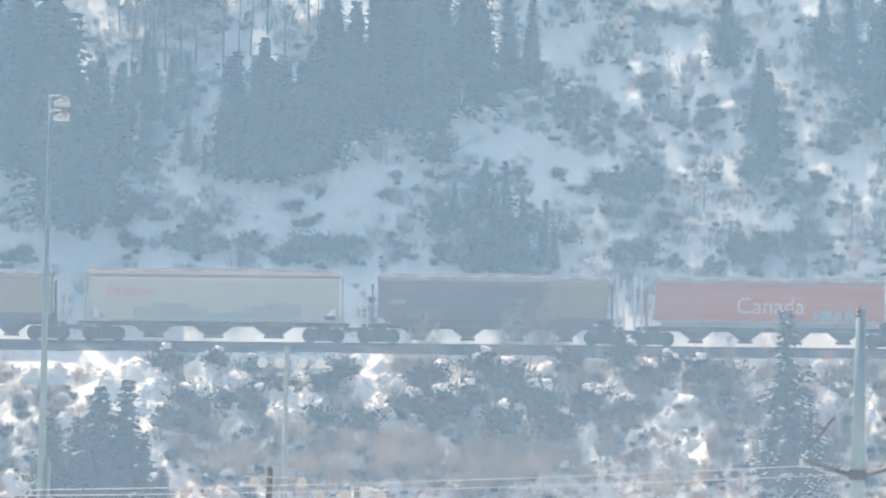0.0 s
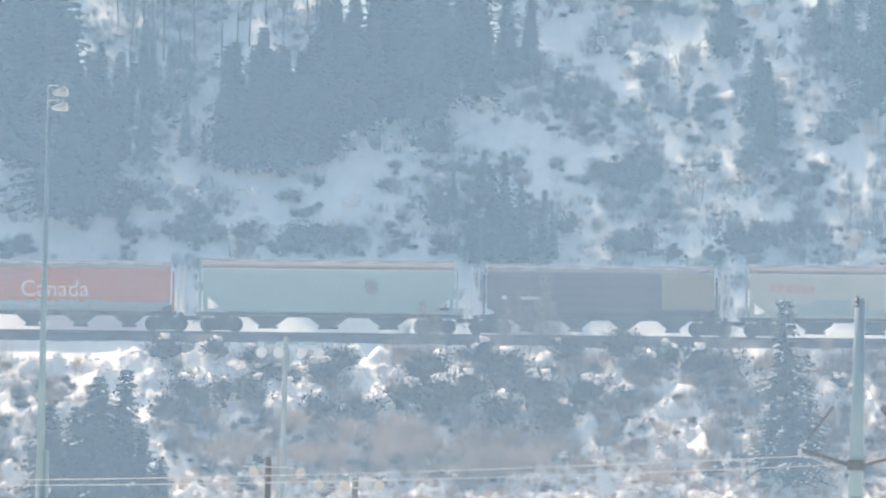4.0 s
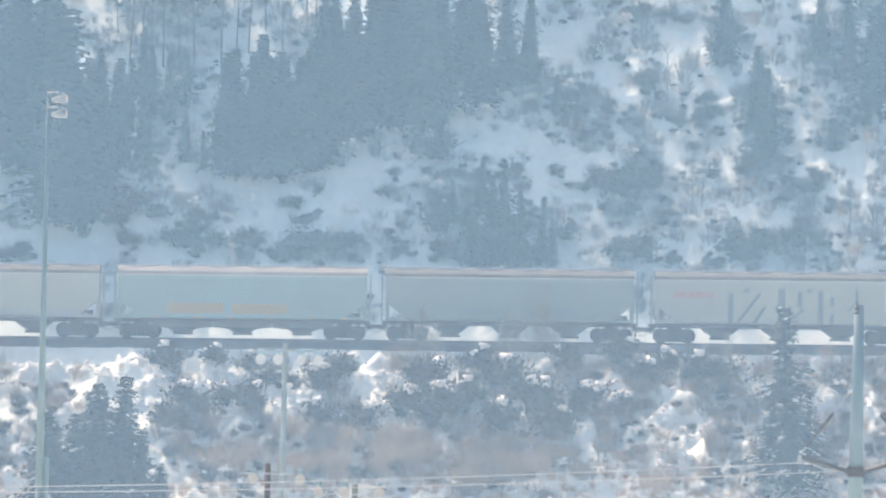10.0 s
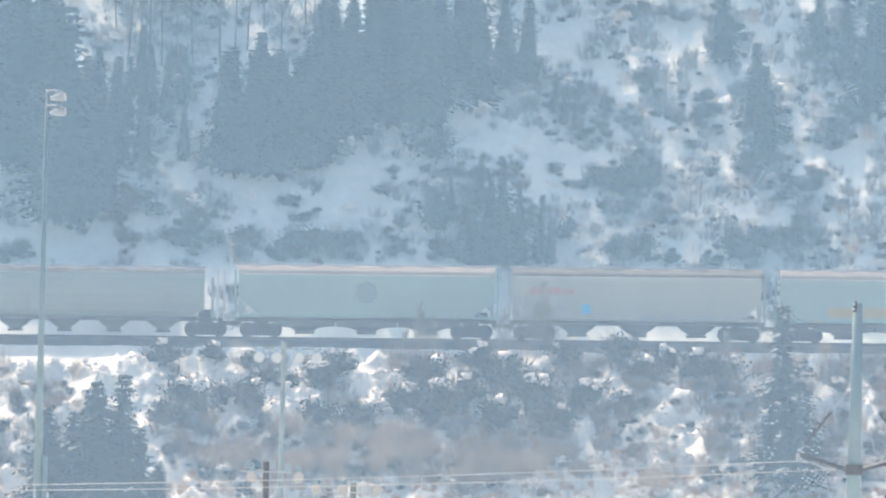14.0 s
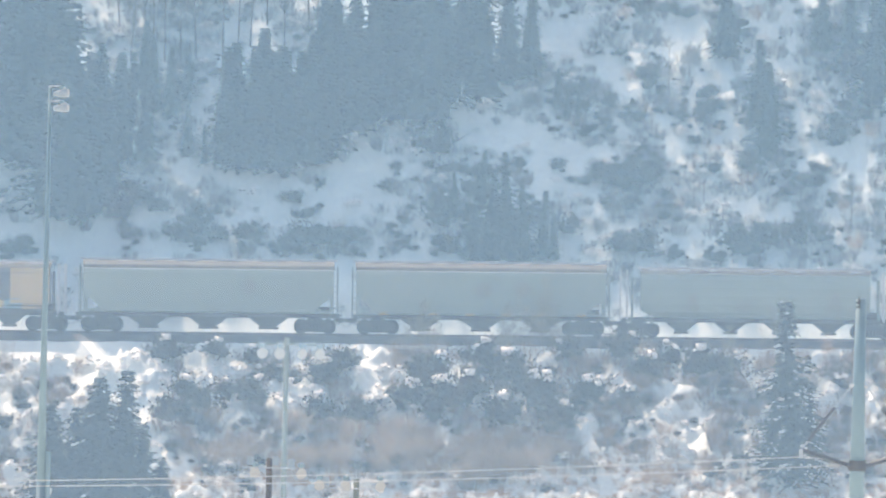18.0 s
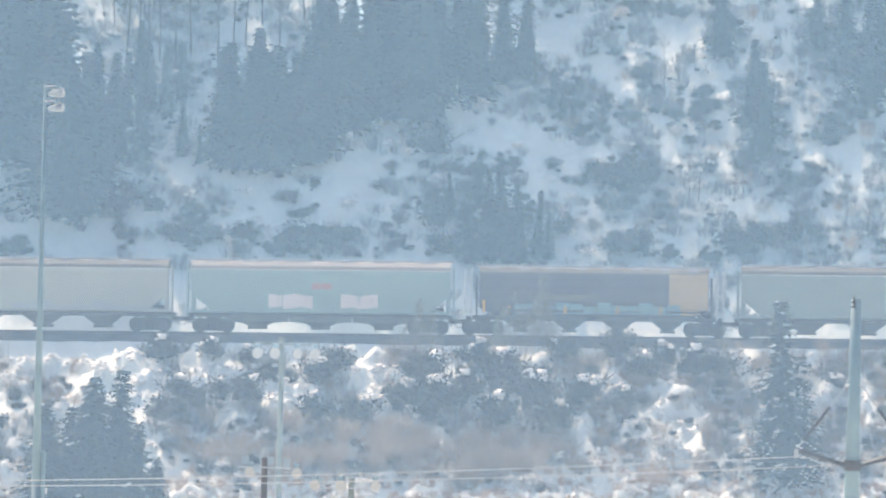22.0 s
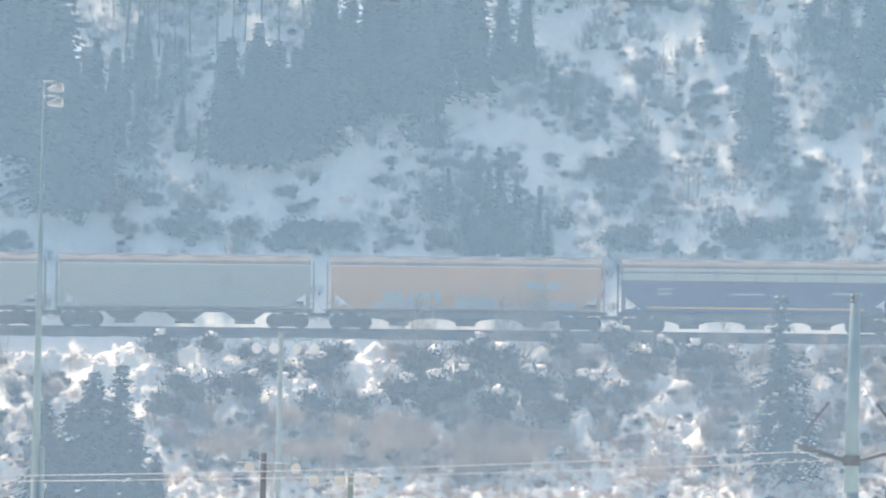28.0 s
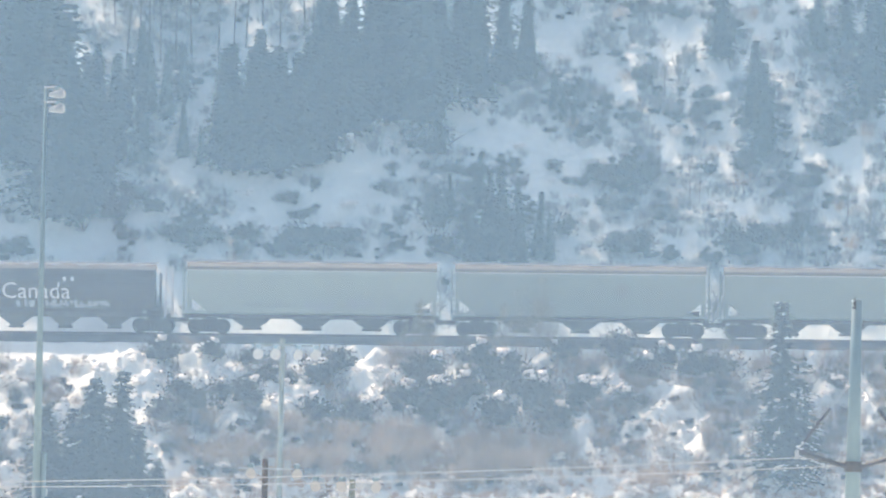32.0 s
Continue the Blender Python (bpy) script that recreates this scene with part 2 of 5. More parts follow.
DARK_PATCH_A = ((-18.6, 7.9, 1.1, 0.5), (-16.5, 6.5, 1.6, 1.0), (-20.6, 5.8, 0.9, 0.7), (-12.9, 5.4, 1.3, 0.3), (-9.9, 5.7, 1.7, 0.8), (-6.0, 5.8, 1.4, 1.0), (-8.1, 9.5, 0.6, 0.4), (-5.0, 9.8, 0.6, 0.4), (-6.5, 9.5, 0.5, 0.4), (-9.2, 8.0, 0.7, 0.4), (-6.6, 8.2, 0.5, 0.3), (-3.0, 6.1, 1.3, 1.0), (2.7, 10.8, 2.6, 1.5), (2.7, 7.8, 4.0, 2.2), (2.4, 5.4, 4.0, 0.9), (9.8, 13.7, 1.6, 0.9), (10.3, 10.2, 2.3, 1.1), (11.9, 8.3, 1.2, 0.7), (15.7, 14.2, 3.4, 0.7), (17.4, 15.5, 1.6, 0.8), (22.3, 10.1, 1.4, 1.2), (19.2, 5.7, 2.3, 0.8),)
DARK_PATCH_B = ((14.0, 5.4, 2.3, 0.7), (23.4, 7.3, 1.1, 0.7), (26.0, 13.3, 1.6, 0.3), (27.8, 14.6, 1.9, 0.8), (13.6, 16.5, 1.2, 0.6), (14.9, 7.8, 0.8, 0.6), (12.8, 21.7, 1.3, 0.7), (20.8, 14.3, 1.5, 2.2), (18.9, 19.8, 1.3, 1.8), (28.4, 18.0, 1.6, 2.6), (-28.0, 10.9, 1.7, 0.3), (-28.6, 5.2, 1.5, 0.9), (25.0, 20.3, 1.1, 1.1), (10.2, 15.5, 1.8, 0.5), (-1.0, 9.3, 0.9, 2.2), (11.7, 18.8, 1.8, 0.4), (15.1, 21.7, 1.5, 0.4), (7.6, 10.9, 0.7, 0.4), (24.5, 10.3, 1.1, 0.7), (25.6, 6.2, 1.5, 0.9), (-6.3, 10.7, 0.5, 0.3), (-3.3, 10.4, 0.8, 0.6),)
DARK_PATCH_C = ((7.9, 16.0, 1.5, 1.3), (-22.1, 7.4, 1.2, 0.7),)
DARK_PATCH = DARK_PATCH_A + DARK_PATCH_B + DARK_PATCH_C
PALE_PATCH = ((-19.2, 20.2, 5.5, 1.8), (-10.1, 20.7, 2.9, 1.3), (-18.0, 17.5, 1.5, 2.2), (-20.3, 11.7, 2.2, 1.8), (-3.4, 12.3, 2.2, 1.5), (0.2, 19.2, 1.5, 2.2), (4.1, 15.0, 2.6, 1.8), (18.5, 11.0, 4.0, 2.6), (24.9, 8.4, 4.0, 2.6), (14.7, 11.3, 2.2, 1.5), (-8.6, 11.8, 2.6, 0.9), (8.0, 8.2, 1.8, 1.1), (-1.0, 9.7, 2.2, 1.5), (-13.8, 8.4, 1.5, 0.9), (9.5, 6.6, 2.2, 1.5), (16.4, 7.6, 2.6, 2.0), (24.2, 17.6, 1.5, 2.2), (11.3, 20.9, 2.2, 1.8), (-16.8, 8.9, 2.6, 1.1), (-20.9, 8.7, 1.5, 1.8), (16.0, 17.7, 1.8, 1.1),)
GLINTS_A = ((-24.7, 20.6, 0.4, 0.2), (-23.9, 20.0, 0.5, 0.3), (-23.1, 19.4, 0.4, 0.2), (-21.3, 18.7, 0.5, 0.1), (-16.8, 19.3, 0.7, 0.2), (-15.9, 18.9, 0.6, 0.2), (-11.2, 20.0, 1.0, 0.1), (-9.3, 20.0, 0.9, 0.1), (-19.6, 15.6, 0.5, 0.2), (-18.5, 14.9, 0.2, 0.4), (-16.6, 12.9, 0.4, 0.4), (-15.8, 11.7, 0.5, 0.3), (-3.6, 12.7, 0.5, 0.2), (9.8, 21.7, 0.7, 0.4), (10.7, 20.8, 0.8, 0.4), (10.2, 19.7, 0.5, 0.2), (13.6, 18.3, 0.3, 0.4), (15.1, 16.5, 0.7, 0.4), (25.0, 15.5, 1.2, 0.1), (24.6, 16.1, 0.4, 0.3), (-11.3, 6.8, 0.8, 0.2), (-13.1, 9.2, 0.7, 0.2),)
GLINTS_B = ((18.6, 7.5, 1.0, 0.4), (28.6, 10.4, 0.5, 0.4), (18.2, 8.7, 0.7, 0.2), (-7.8, 18.7, 0.4, 0.2), (-3.9, 18.7, 0.3, 0.1), (-7.7, 21.5, 0.4, 0.1), (6.9, 18.9, 0.4, 0.3), (6.3, 21.3, 0.5, 0.7), (24.1, 21.3, 0.4, 0.4), (-1.1, 10.8, 0.2, 0.4), (-2.4, 12.1, 0.3, 0.2), (12.8, 19.4, 0.7, 0.1),)
GLINTS = GLINTS_A + GLINTS_B
BANK_SNOW_A = ((-19.5, -2.1, 2.2, 0.5), (-18.1, -2.4, 0.8, 0.6), (-21.5, -3.1, 1.1, 0.9), (-18.2, -3.5, 1.2, 0.7), (-14.6, -1.7, 1.6, 0.5), (-14.0, -2.6, 1.7, 0.4), (-15.8, -3.3, 1.4, 0.3), (-10.9, -3.7, 1.1, 0.8), (-9.9, -4.9, 1.0, 0.9), (-13.2, -4.8, 0.7, 0.5), (-27.7, -2.1, 0.8, 0.2), (-24.8, -2.3, 3.1, 0.3), (-28.0, -3.6, 0.7, 0.2), (-19.6, -4.2, 1.0, 0.4), (-19.0, -6.6, 0.4, 0.7), (-18.2, -7.9, 0.7, 0.6), (-27.4, -6.6, 0.5, 0.4), (-25.7, -9.2, 2.6, 0.4), (-6.1, -1.5, 1.3, 0.5), (-4.0, -1.6, 0.7, 0.4), (-3.3, -2.7, 1.1, 0.4), (-4.8, -3.3, 1.3, 0.5),)
BANK_SNOW_B = ((-8.5, -3.4, 0.9, 1.0), (-7.9, -4.6, 1.1, 0.5), (-3.6, -5.3, 0.7, 0.7), (-1.4, -5.5, 0.9, 0.4), (1.9, -4.5, 1.9, 0.7), (5.7, -4.4, 0.9, 1.0), (4.5, -2.0, 0.8, 0.3), (10.4, -3.1, 1.5, 0.5), (8.8, -3.9, 0.7, 0.5), (6.9, -1.5, 1.5, 0.4), (11.7, -3.4, 0.9, 0.3), (19.3, -2.0, 0.7, 0.6), (22.6, -2.4, 0.4, 0.2), (22.8, -3.2, 0.3, 0.2), (25.3, -1.2, 1.7, 0.2), (24.1, -2.2, 0.5, 0.2), (14.6, -3.4, 0.8, 0.3), (11.5, -5.0, 0.6, 0.3), (14.6, -5.1, 0.9, 0.3), (12.6, -6.0, 0.8, 0.3), (16.2, -5.9, 0.7, 0.3), (14.9, -7.1, 1.8, 0.4),)
BANK_SNOW_C = ((9.8, -6.6, 0.9, 0.6), (16.7, -4.6, 0.7, 0.3), (24.9, -3.8, 1.0, 0.5), (27.3, -3.6, 0.9, 1.4), (13.5, -1.5, 0.7, 0.3), (-24.0, -5.4, 0.9, 0.5),)
BANK_SNOW = BANK_SNOW_A + BANK_SNOW_B + BANK_SNOW_C


def patches(rows):
    """How deep inside the nearest of the patches a place lies, from 1 in its middle to 0 at its rim, with a ragged rim."""
    a = np.array(rows)

    def depth(x, h):
        x += 0.9 * noise.noise(Vector((x * 0.7, h * 0.7, 21.0))) + 0.35 * noise.noise(Vector((x * 2.1, h * 2.1, 5.0)))
        h += 0.6 * noise.noise(Vector((x * 0.8, h * 0.8, 47.0))) + 0.3 * noise.noise(Vector((x * 2.3, h * 2.3, 15.0)))
        return max(0.0, float((1 - ((x - a[:, 0]) / a[:, 2]) ** 2 - ((h - a[:, 1]) / a[:, 3]) ** 2).max()))

    return depth


open_snow, dark_patch, pale_patch, bank_snow = patches(OPEN_SNOW), patches(DARK_PATCH), patches(PALE_PATCH), patches(BANK_SNOW)


def rail_top(x):
    return RAIL_Z + GRADE * max(-260, min(260, x))


def bank(y):
    """Height of the land over the rail, along the line of sight."""
    for (a, p), (b, q) in zip(PROFILE, PROFILE[1:]):
        if y <= b:
            s = (y - a) / (b - a)
            return p + (q - p) * s
    return PROFILE[-1][1]


PROFILE = ((-3000, 2.0), (45, 4.2), (130, -8.0), (240, -19.0), (650, -19.0), (762, -16.5), (777.0, -11.6), (795.1, -1.38), (796.6, -0.66), (803.4, -0.7),
           (805.6, -0.35), (811.2, 4.4), (860, 46.5), (1000, 168.0), (1600, 260.0), (4500, 300.0))


def bank_y(h):
    """Where on the near bank (h under the rail) or the hillside the land has the height h."""
    lo, hi = (762, 797) if h < -0.7 else (803.4, 1100)
    for _ in range(40):
        mid = (lo + hi) / 2
        lo, hi = (mid, hi) if bank(mid) < h else (lo, mid)
    return lo


def land(x, y):
    z = rail_top(x) + bank(y)
    near = max(0.0, 1 - abs(y - 800) / 4.5)
    if 700 < y < 1000 and abs(x) < 90:
        rough = (1 - near) * (0.5 if y > 800 else 1.1)
        if 790 < y < 798:
            rough *= 0.12 + 0.88 * max(0, (795.2 - y) / 4.0)
        elif 798 < y < 814:
            rough *= 0.25 + 0.75 * max(0, (y - 808) / 6)
        h = bank(y)
        if abs(x) < 36 and 2 < h < 24:
            z -= 0.12 * min(1, 2 * open_snow(x, h))
        elif abs(x) < 36 and -11 < h < -1.2:
            z += 0.6 * min(1, 1.6 * bank_snow(x, h)) * (0.7 + 0.9 * noise.noise(Vector((x * 1.4, h * 1.9, 33.0))))
        p = Vector((x * 0.16, y * 0.12, 3.1))
        puffs = abs(noise.noise(Vector((x * 0.55, y * 0.45, 1.7)))) + 0.5 * abs(noise.noise(Vector((x * 1.25, y * 1.0, 6.7))))
        fine = abs(noise.noise(Vector((x * 1.9, y * 1.5, 2.2)))) + 0.5 * noise.noise(Vector((x * 3.1, y * 2.4, 8.1)))
        z += rough * ((0.8 if y < 800 else 0.45) * noise.noise(p) + 0.55 * noise.noise(p * 2.9 + Vector((7, 1, 2))) + (0.62 if y < 800 else 0.45) * puffs + 0.34 * fine - 0.2 + 0.1 * noise.noise(p * 15))
    else:
        z += (1 - near) * 2.0 * noise.noise(Vector((x * 0.01, y * 0.01, 0.4))) * min(1, abs(y) / 400)
    return z


def spread(lo, hi, step, far, grow=1.35):
    out = list(np.arange(lo, hi + 1e-6, step))
    s, a = step, hi
    while a < far:
        s *= grow
        a += s
        out.append(a)
    s, a = step, lo
    while a > -far:
        s *= grow
        a -= s
        out.insert(0, a)
    return out


def build_ground():
    xs = spread(-34, 34, 0.2, 3800)
    ys = [a for a in spread(773, 850, 0.19, 4300) if a > -3000]
    verts = [(x, y, land(x, y)) for y in ys for x in xs]
    n = len(xs)
    faces = [(j * n + i, j * n + i + 1, (j + 1) * n + i + 1, (j + 1) * n + i) for j in range(len(ys) - 1) for i in range(n - 1)]
    me = bpy.data.meshes.new("ground")
    me.from_pydata(verts, [], faces)
    me.materials.append(GROUND)
    me.polygons.foreach_set("use_smooth", [True] * len(me.polygons))
    return tagged(new("ground", me), "snow-covered hillside, railway bank and valley floor", "ground", kind="structure")


def build_track():
    run = 300
    bed = Shape()
    section = ((-3.5, -0.74), (-2.1, -0.19), (2.1, -0.19), (3.5, -0.75), (3.5, -1.4), (-3.5, -1.4))
    rnd = random.Random(4)
    rings = []
    for i in range(121):
        x = -run + i * 5
        rings.append([(x, TRACK_Y + a + rnd.uniform(-.1, .1), rail_top(x) + b + rnd.uniform(-.01, .01)) for a, b in section])
    tagged(part("ballast", bed.loft(rings), BALLAST), "dark gravel ballast bed under the railway track", "ballast", kind="structure")
    track = thing("railway_track", "railway track of steel rails on creosoted wooden ties", "railway track", at=(0, TRACK_Y, 0))
    prof = ((-0.07, -0.18), (-0.07, -0.165), (-0.012, -0.15), (-0.012, -0.045), (-0.036, -0.03), (-0.036, 0), (0.036, 0), (0.036, -0.03), (0.012, -0.045), (0.012, -0.15), (0.07, -0.165), (0.07, -0.18))
    for side in (-0.755, 0.755):
        rail = Shape().loft([[(x, side + a, rail_top(x) + b) for a, b in prof] for x in (-run, -260, 260, run)])
        part("rail", rail, STEEL, track)
    tie = Shape().box(0, 0, 0, 0.23, 2.6, 0.17).mesh("tie", WOOD_TIE)
    for i in range(150):
        x = -41 + i * 0.55
        part("tie", tie, WOOD_TIE, track, at=pose(x, 0, rail_top(x) - 0.268, 0, 0, 0))


def build_haze_sheets():
    """Three flat tinted sheets, added across the valley to imitate haze."""
    for name, y, m, label in (("haze", 215, HAZE_NEAR, "thin pale blue sheet across the valley, imitating winter haze"),
                              ("haze", 565, HAZE_FAR, "pale blue sheet imitating haze before the railway bank"),
                              ("haze", 805.5, HAZE_HILL, "pale blue sheet imitating haze before the wooded hillside")):
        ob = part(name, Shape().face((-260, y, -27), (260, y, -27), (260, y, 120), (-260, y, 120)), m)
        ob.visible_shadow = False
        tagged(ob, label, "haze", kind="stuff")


build_ground()
build_track()
build_haze_sheets()


# ---- trees and shrubs ----
def conifer(seed, height, spreading, sparse=0.0, snow=0.0):
    """A spruce: tapered trunk, whorls of drooping boughs with many sprays round a dense heart, uneven in reach, some with snow on the boughs."""
    rnd = random.Random(seed)
    top = thing("conifer", "dark green spruce with snow along its boughs" if snow else "dark green spruce with drooping boughs in snow", "conifer tree")
    trunk, crown, white = Shape(), Shape(), Shape()
    trunk.tube((0, 0, -1.2), (0, 0, height * 0.5), 0.022 * height, 0.013 * height, 7)
    trunk.tube((0, 0, height * 0.5), (0, 0, height * 0.99), 0.013 * height, 0.01, 6)
    levels = int(height * 3.0)
    heart = []
    for i in range(13):
        f = i / 12
        wide = spreading * (1 - f) ** 0.85 * max(0.1, 0.46 - 1.0 * sparse)
        heart.append([(math.cos(a) * wide * q, math.sin(a) * wide * q, height * (0.06 + 0.88 * f) - 0.25 * wide * q) for a in [math.pi * 2 * j / 9 for j in range(9)]
                      for q in [rnd.uniform(0.6, 1.25)]])
    crown.loft(heart)
    for i in range(levels):
        s = i / levels
        z = height * (0.04 + 0.95 * s)
        reach = (spreading * (1 - s) ** 0.85 * rnd.uniform(0.7, 1.15) + 0.12) * (1 if s > 0.14 else 0.45 + 4 * s)
        turn = rnd.uniform(0, 6.28)
        for k in range(7):
            if rnd.random() < sparse:
                continue
            a = turn + k * 0.898 + rnd.uniform(-.3, .3)
            r = reach * rnd.uniform(0.6, 1.1)
            out = Vector((math.cos(a), math.sin(a), 0))
            side = Vector((-out.y, out.x, 0))
            droop = rnd.uniform(0.15, 0.5) * (1 - 0.7 * s)
            tip = out * r + Vector((0, 0, -droop * r))
            trunk.face((0, 0, z + 0.03), side * 0.03 + Vector((0, 0, z)), tip * 0.8 + Vector((0, 0, z)))
            n = max(4, int(r * 6))
            for j in range(n):
                f = (j + 0.6) / n
                c = tip * f + Vector((0, 0, z - 0.1 * f * r))
                for w in (-1, 1):
                    size = rnd.uniform(0.28, 0.52) * (1.15 - 0.5 * f)
                    d = (out * rnd.uniform(0.2, 1.0) + side * w * rnd.uniform(0.1, 1.1) + Vector((0, 0, rnd.uniform(-.8, .25)))).normalized() * size
                    e = d.cross(Vector((rnd.uniform(-.4, .4), rnd.uniform(-.4, .4), 1))).normalized() * size * 0.45
                    crown.face(c, c + d * 0.45 + e, c + d, c + d * 0.45 - e)
            if rnd.random() < snow:
                for f in (0.6, 0.8, 0.95):
                    clump(white, rnd, tip * f + Vector((0, 0, z + 0.05 - 0.1 * f * r)), rnd.uniform(0.06, 0.14) * (0.5 + min(1, r * 0.4)))
    part("trunk", trunk, BARK, top)
    part("crown", crown, NEEDLES, top)
    if snow:
        part("bough_snow", white, SNOW, top, "snow lying along the boughs", smooth=True)
    return top


def bough(shape, rnd, p, d, length, width, depth):
    """A bent stem as a narrow strip that forks into thinner ones."""
    q = p
    steps = 3 if depth else 1
    for s in range(steps):
        d = (d + Vector((rnd.uniform(-.25, .25), rnd.uniform(-.25, .25), rnd.uniform(-.08, .16)))).normalized()
        n = q + d * length / steps
        w = Vector((d.z, rnd.uniform(-.5, .5), -d.x)).normalized() * width * (1 - 0.25 * s)
        shape.face(q - w, q + w, n + w * 0.7, n - w * 0.7)
        q = n
        if depth > 0:
            for _ in range(3 if depth == 1 else 2):
                e = (d + Vector((rnd.uniform(-.9, .9), rnd.uniform(-.9, .9), rnd.uniform(-.1, .7)))).normalized()
                bough(shape, rnd, q, e, length * rnd.uniform(0.35, 0.6), width * 0.6, depth - 1)


def shrub(seed, width, height, stems, twigs, label, cap=0.0, thick=0.014):
    rnd = random.Random(seed)
    top = thing("shrub", label, "shrub")
    wood, white = Shape(), Shape()
    for _ in range(stems):
        a, r = rnd.uniform(0, 6.28), width * 0.28 * rnd.random() ** 0.5
        p = Vector((math.cos(a) * r, math.sin(a) * r, -0.25))
        d = Vector((math.cos(a) * 0.55 * r / width * 3, math.sin(a) * 0.55 * r / width * 3, 1)).normalized()
        bough(wood, rnd, p, d, height * rnd.uniform(0.55, 1.0), thick, 1)
    part("stem_cluster", wood, twigs, top)
    if cap:
        for _ in range(int(10 * cap)):
            a, r = rnd.uniform(0, 6.28), width * 0.42 * rnd.random() ** 0.5
            clump(white, rnd, Vector((math.cos(a) * r, math.sin(a) * r, height * rnd.uniform(0.35, 0.85) * (1 - 0.5 * r / width))), rnd.uniform(0.12, 0.34))
        part("snow_cap", white, SNOW, top, "lumps of snow caught in the twigs", smooth=True)
    return top


def evergreen(seed, width, height, label, caps=0, sprays=700, leaf=0.135):
    """A dense low evergreen: short stems, a ragged crown of clustered sprays and lumps of snow on top."""
    rnd = random.Random(seed)
    top = thing("evergreen_shrub", label, "shrub")
    wood, crown, white = Shape(), Shape(), Shape()
    for _ in range(9):
        a = rnd.uniform(0, 6.28)
        bough(wood, rnd, Vector((math.cos(a) * 0.1, math.sin(a) * 0.1, -0.25)), Vector((math.cos(a) * 0.6, math.sin(a) * 0.6, 1)).normalized(), height * 0.9, 0.02, 1)
    hearts = []
    for _ in range(22):
        a, s, r = rnd.uniform(0, 6.28), rnd.uniform(-0.7, 1), rnd.uniform(0.25, 0.85)
        d = Vector((math.cos(a) * math.sqrt(1 - s * s), math.sin(a) * math.sqrt(1 - s * s), s))
        hearts.append((Vector((d.x * r * width / 2, d.y * r * width / 2, height * (0.42 + d.z * r * 0.5))), d))
    for h, d in hearts[:9]:
        clump(crown, rnd, h * 0.8, width * rnd.uniform(0.13, 0.2))
    for _ in range(sprays):
        h, d = rnd.choice(hearts)
        c = h + Vector((rnd.gauss(0, 0.11), rnd.gauss(0, 0.11), rnd.gauss(0, 0.075))) * width
        size = leaf * rnd.uniform(0.6, 1.4)
        e = (d + Vector((rnd.uniform(-.9, .9), rnd.uniform(-.9, .9), rnd.uniform(-.3, .9)))).normalized() * size
        f = e.cross(Vector((rnd.uniform(-1, 1), rnd.uniform(-1, 1), rnd.uniform(-1, 1)))).normalized() * size * 0.45
        crown.face(c, c + e * 0.5 + f, c + e, c + e * 0.5 - f)
    part("stem_cluster", wood, TWIG_DARK, top)
    part("crown", crown, EVERGREEN, top)
    if caps:
        for h, d in sorted(hearts, key=lambda q: -q[0].z)[:caps]:
            clump(white, rnd, h + Vector((0, 0, 0.08 * width)), rnd.uniform(0.16, 0.3))
            clump(white, rnd, h + Vector((rnd.uniform(-.35, .35), rnd.uniform(-.3, .3), 0.03)), rnd.uniform(0.1, 0.2))
        part("snow_cap", white, SNOW, top, "lumps of snow lying on the branches", smooth=True)
    return top


def clump(shape, rnd, c, r):
    """An uneven lump of snow, flat below."""
    k = rnd.uniform(0, 50)
    rings = []
    for i in range(1, 4):
        a = math.pi * i / 4
        ring = []
        for j in range(6):
            b = 2 * math.pi * j / 6
            p = Vector((math.sin(a) * math.cos(b), math.sin(a) * math.sin(b), math.cos(a) * (0.66 if a < 1.57 else 0.5)))
            ring.append(c + p * r * (1 + 1.0 * noise.noise(p * 2.3 + Vector((k, 0, 0)))))
        rings.append(ring)
    shape.loft(rings)


def bare_tree(seed, height, twigs, label, branches=26, lean=0.04, girth=0.011):
    rnd = random.Random(seed)
    top = thing("bare_tree", label, "tree")
    trunk, crown = Shape(), Shape()
    p, r = Vector((0, 0, -0.6)), height * girth
    spine = [p]
    for i in range(7):
        q = p + Vector((rnd.uniform(-lean, lean), rnd.uniform(-lean, lean), 1)) * (height + 0.6) / 7
        trunk.tube(p, q, r * (1 - i / 8), r * (1 - (i + 1) / 8), 6, cap=False)
        p = q
        spine.append(q)
    for _ in range(branches):
        k = rnd.uniform(2.0, 6.9)
        s = spine[int(k)].lerp(spine[min(7, int(k) + 1)], k % 1)
        a = rnd.uniform(0, 6.28)
        d = Vector((math.cos(a), math.sin(a), rnd.uniform(0.5, 1.3))).normalized()
        bough(crown, rnd, s, d, height * 0.24 * (1.25 - k / 7), 0.02 if girth > 0.008 else 0.012, 2 if rnd.random() < .4 else 1)
    part("trunk", trunk, twigs, top)
    part("branchwork", crown, twigs, top)
    return top


def plant(kinds, spots, rnd, group, sink=0.0):
    """Copies of the kinds, at (x, height over the rail, size)."""
    for i, (x, h, size) in enumerate(spots):
        y = bank_y(h)
        ob = copy_thing(kinds[i % len(kinds)], pose(x, y, land(x, y) - sink, rnd.uniform(-3, 3), rnd.uniform(-3, 3), rnd.uniform(0, 360)))
        ob.scale = (size, size, size * rnd.uniform(0.92, 1.1))
        tagged(ob, group=group)


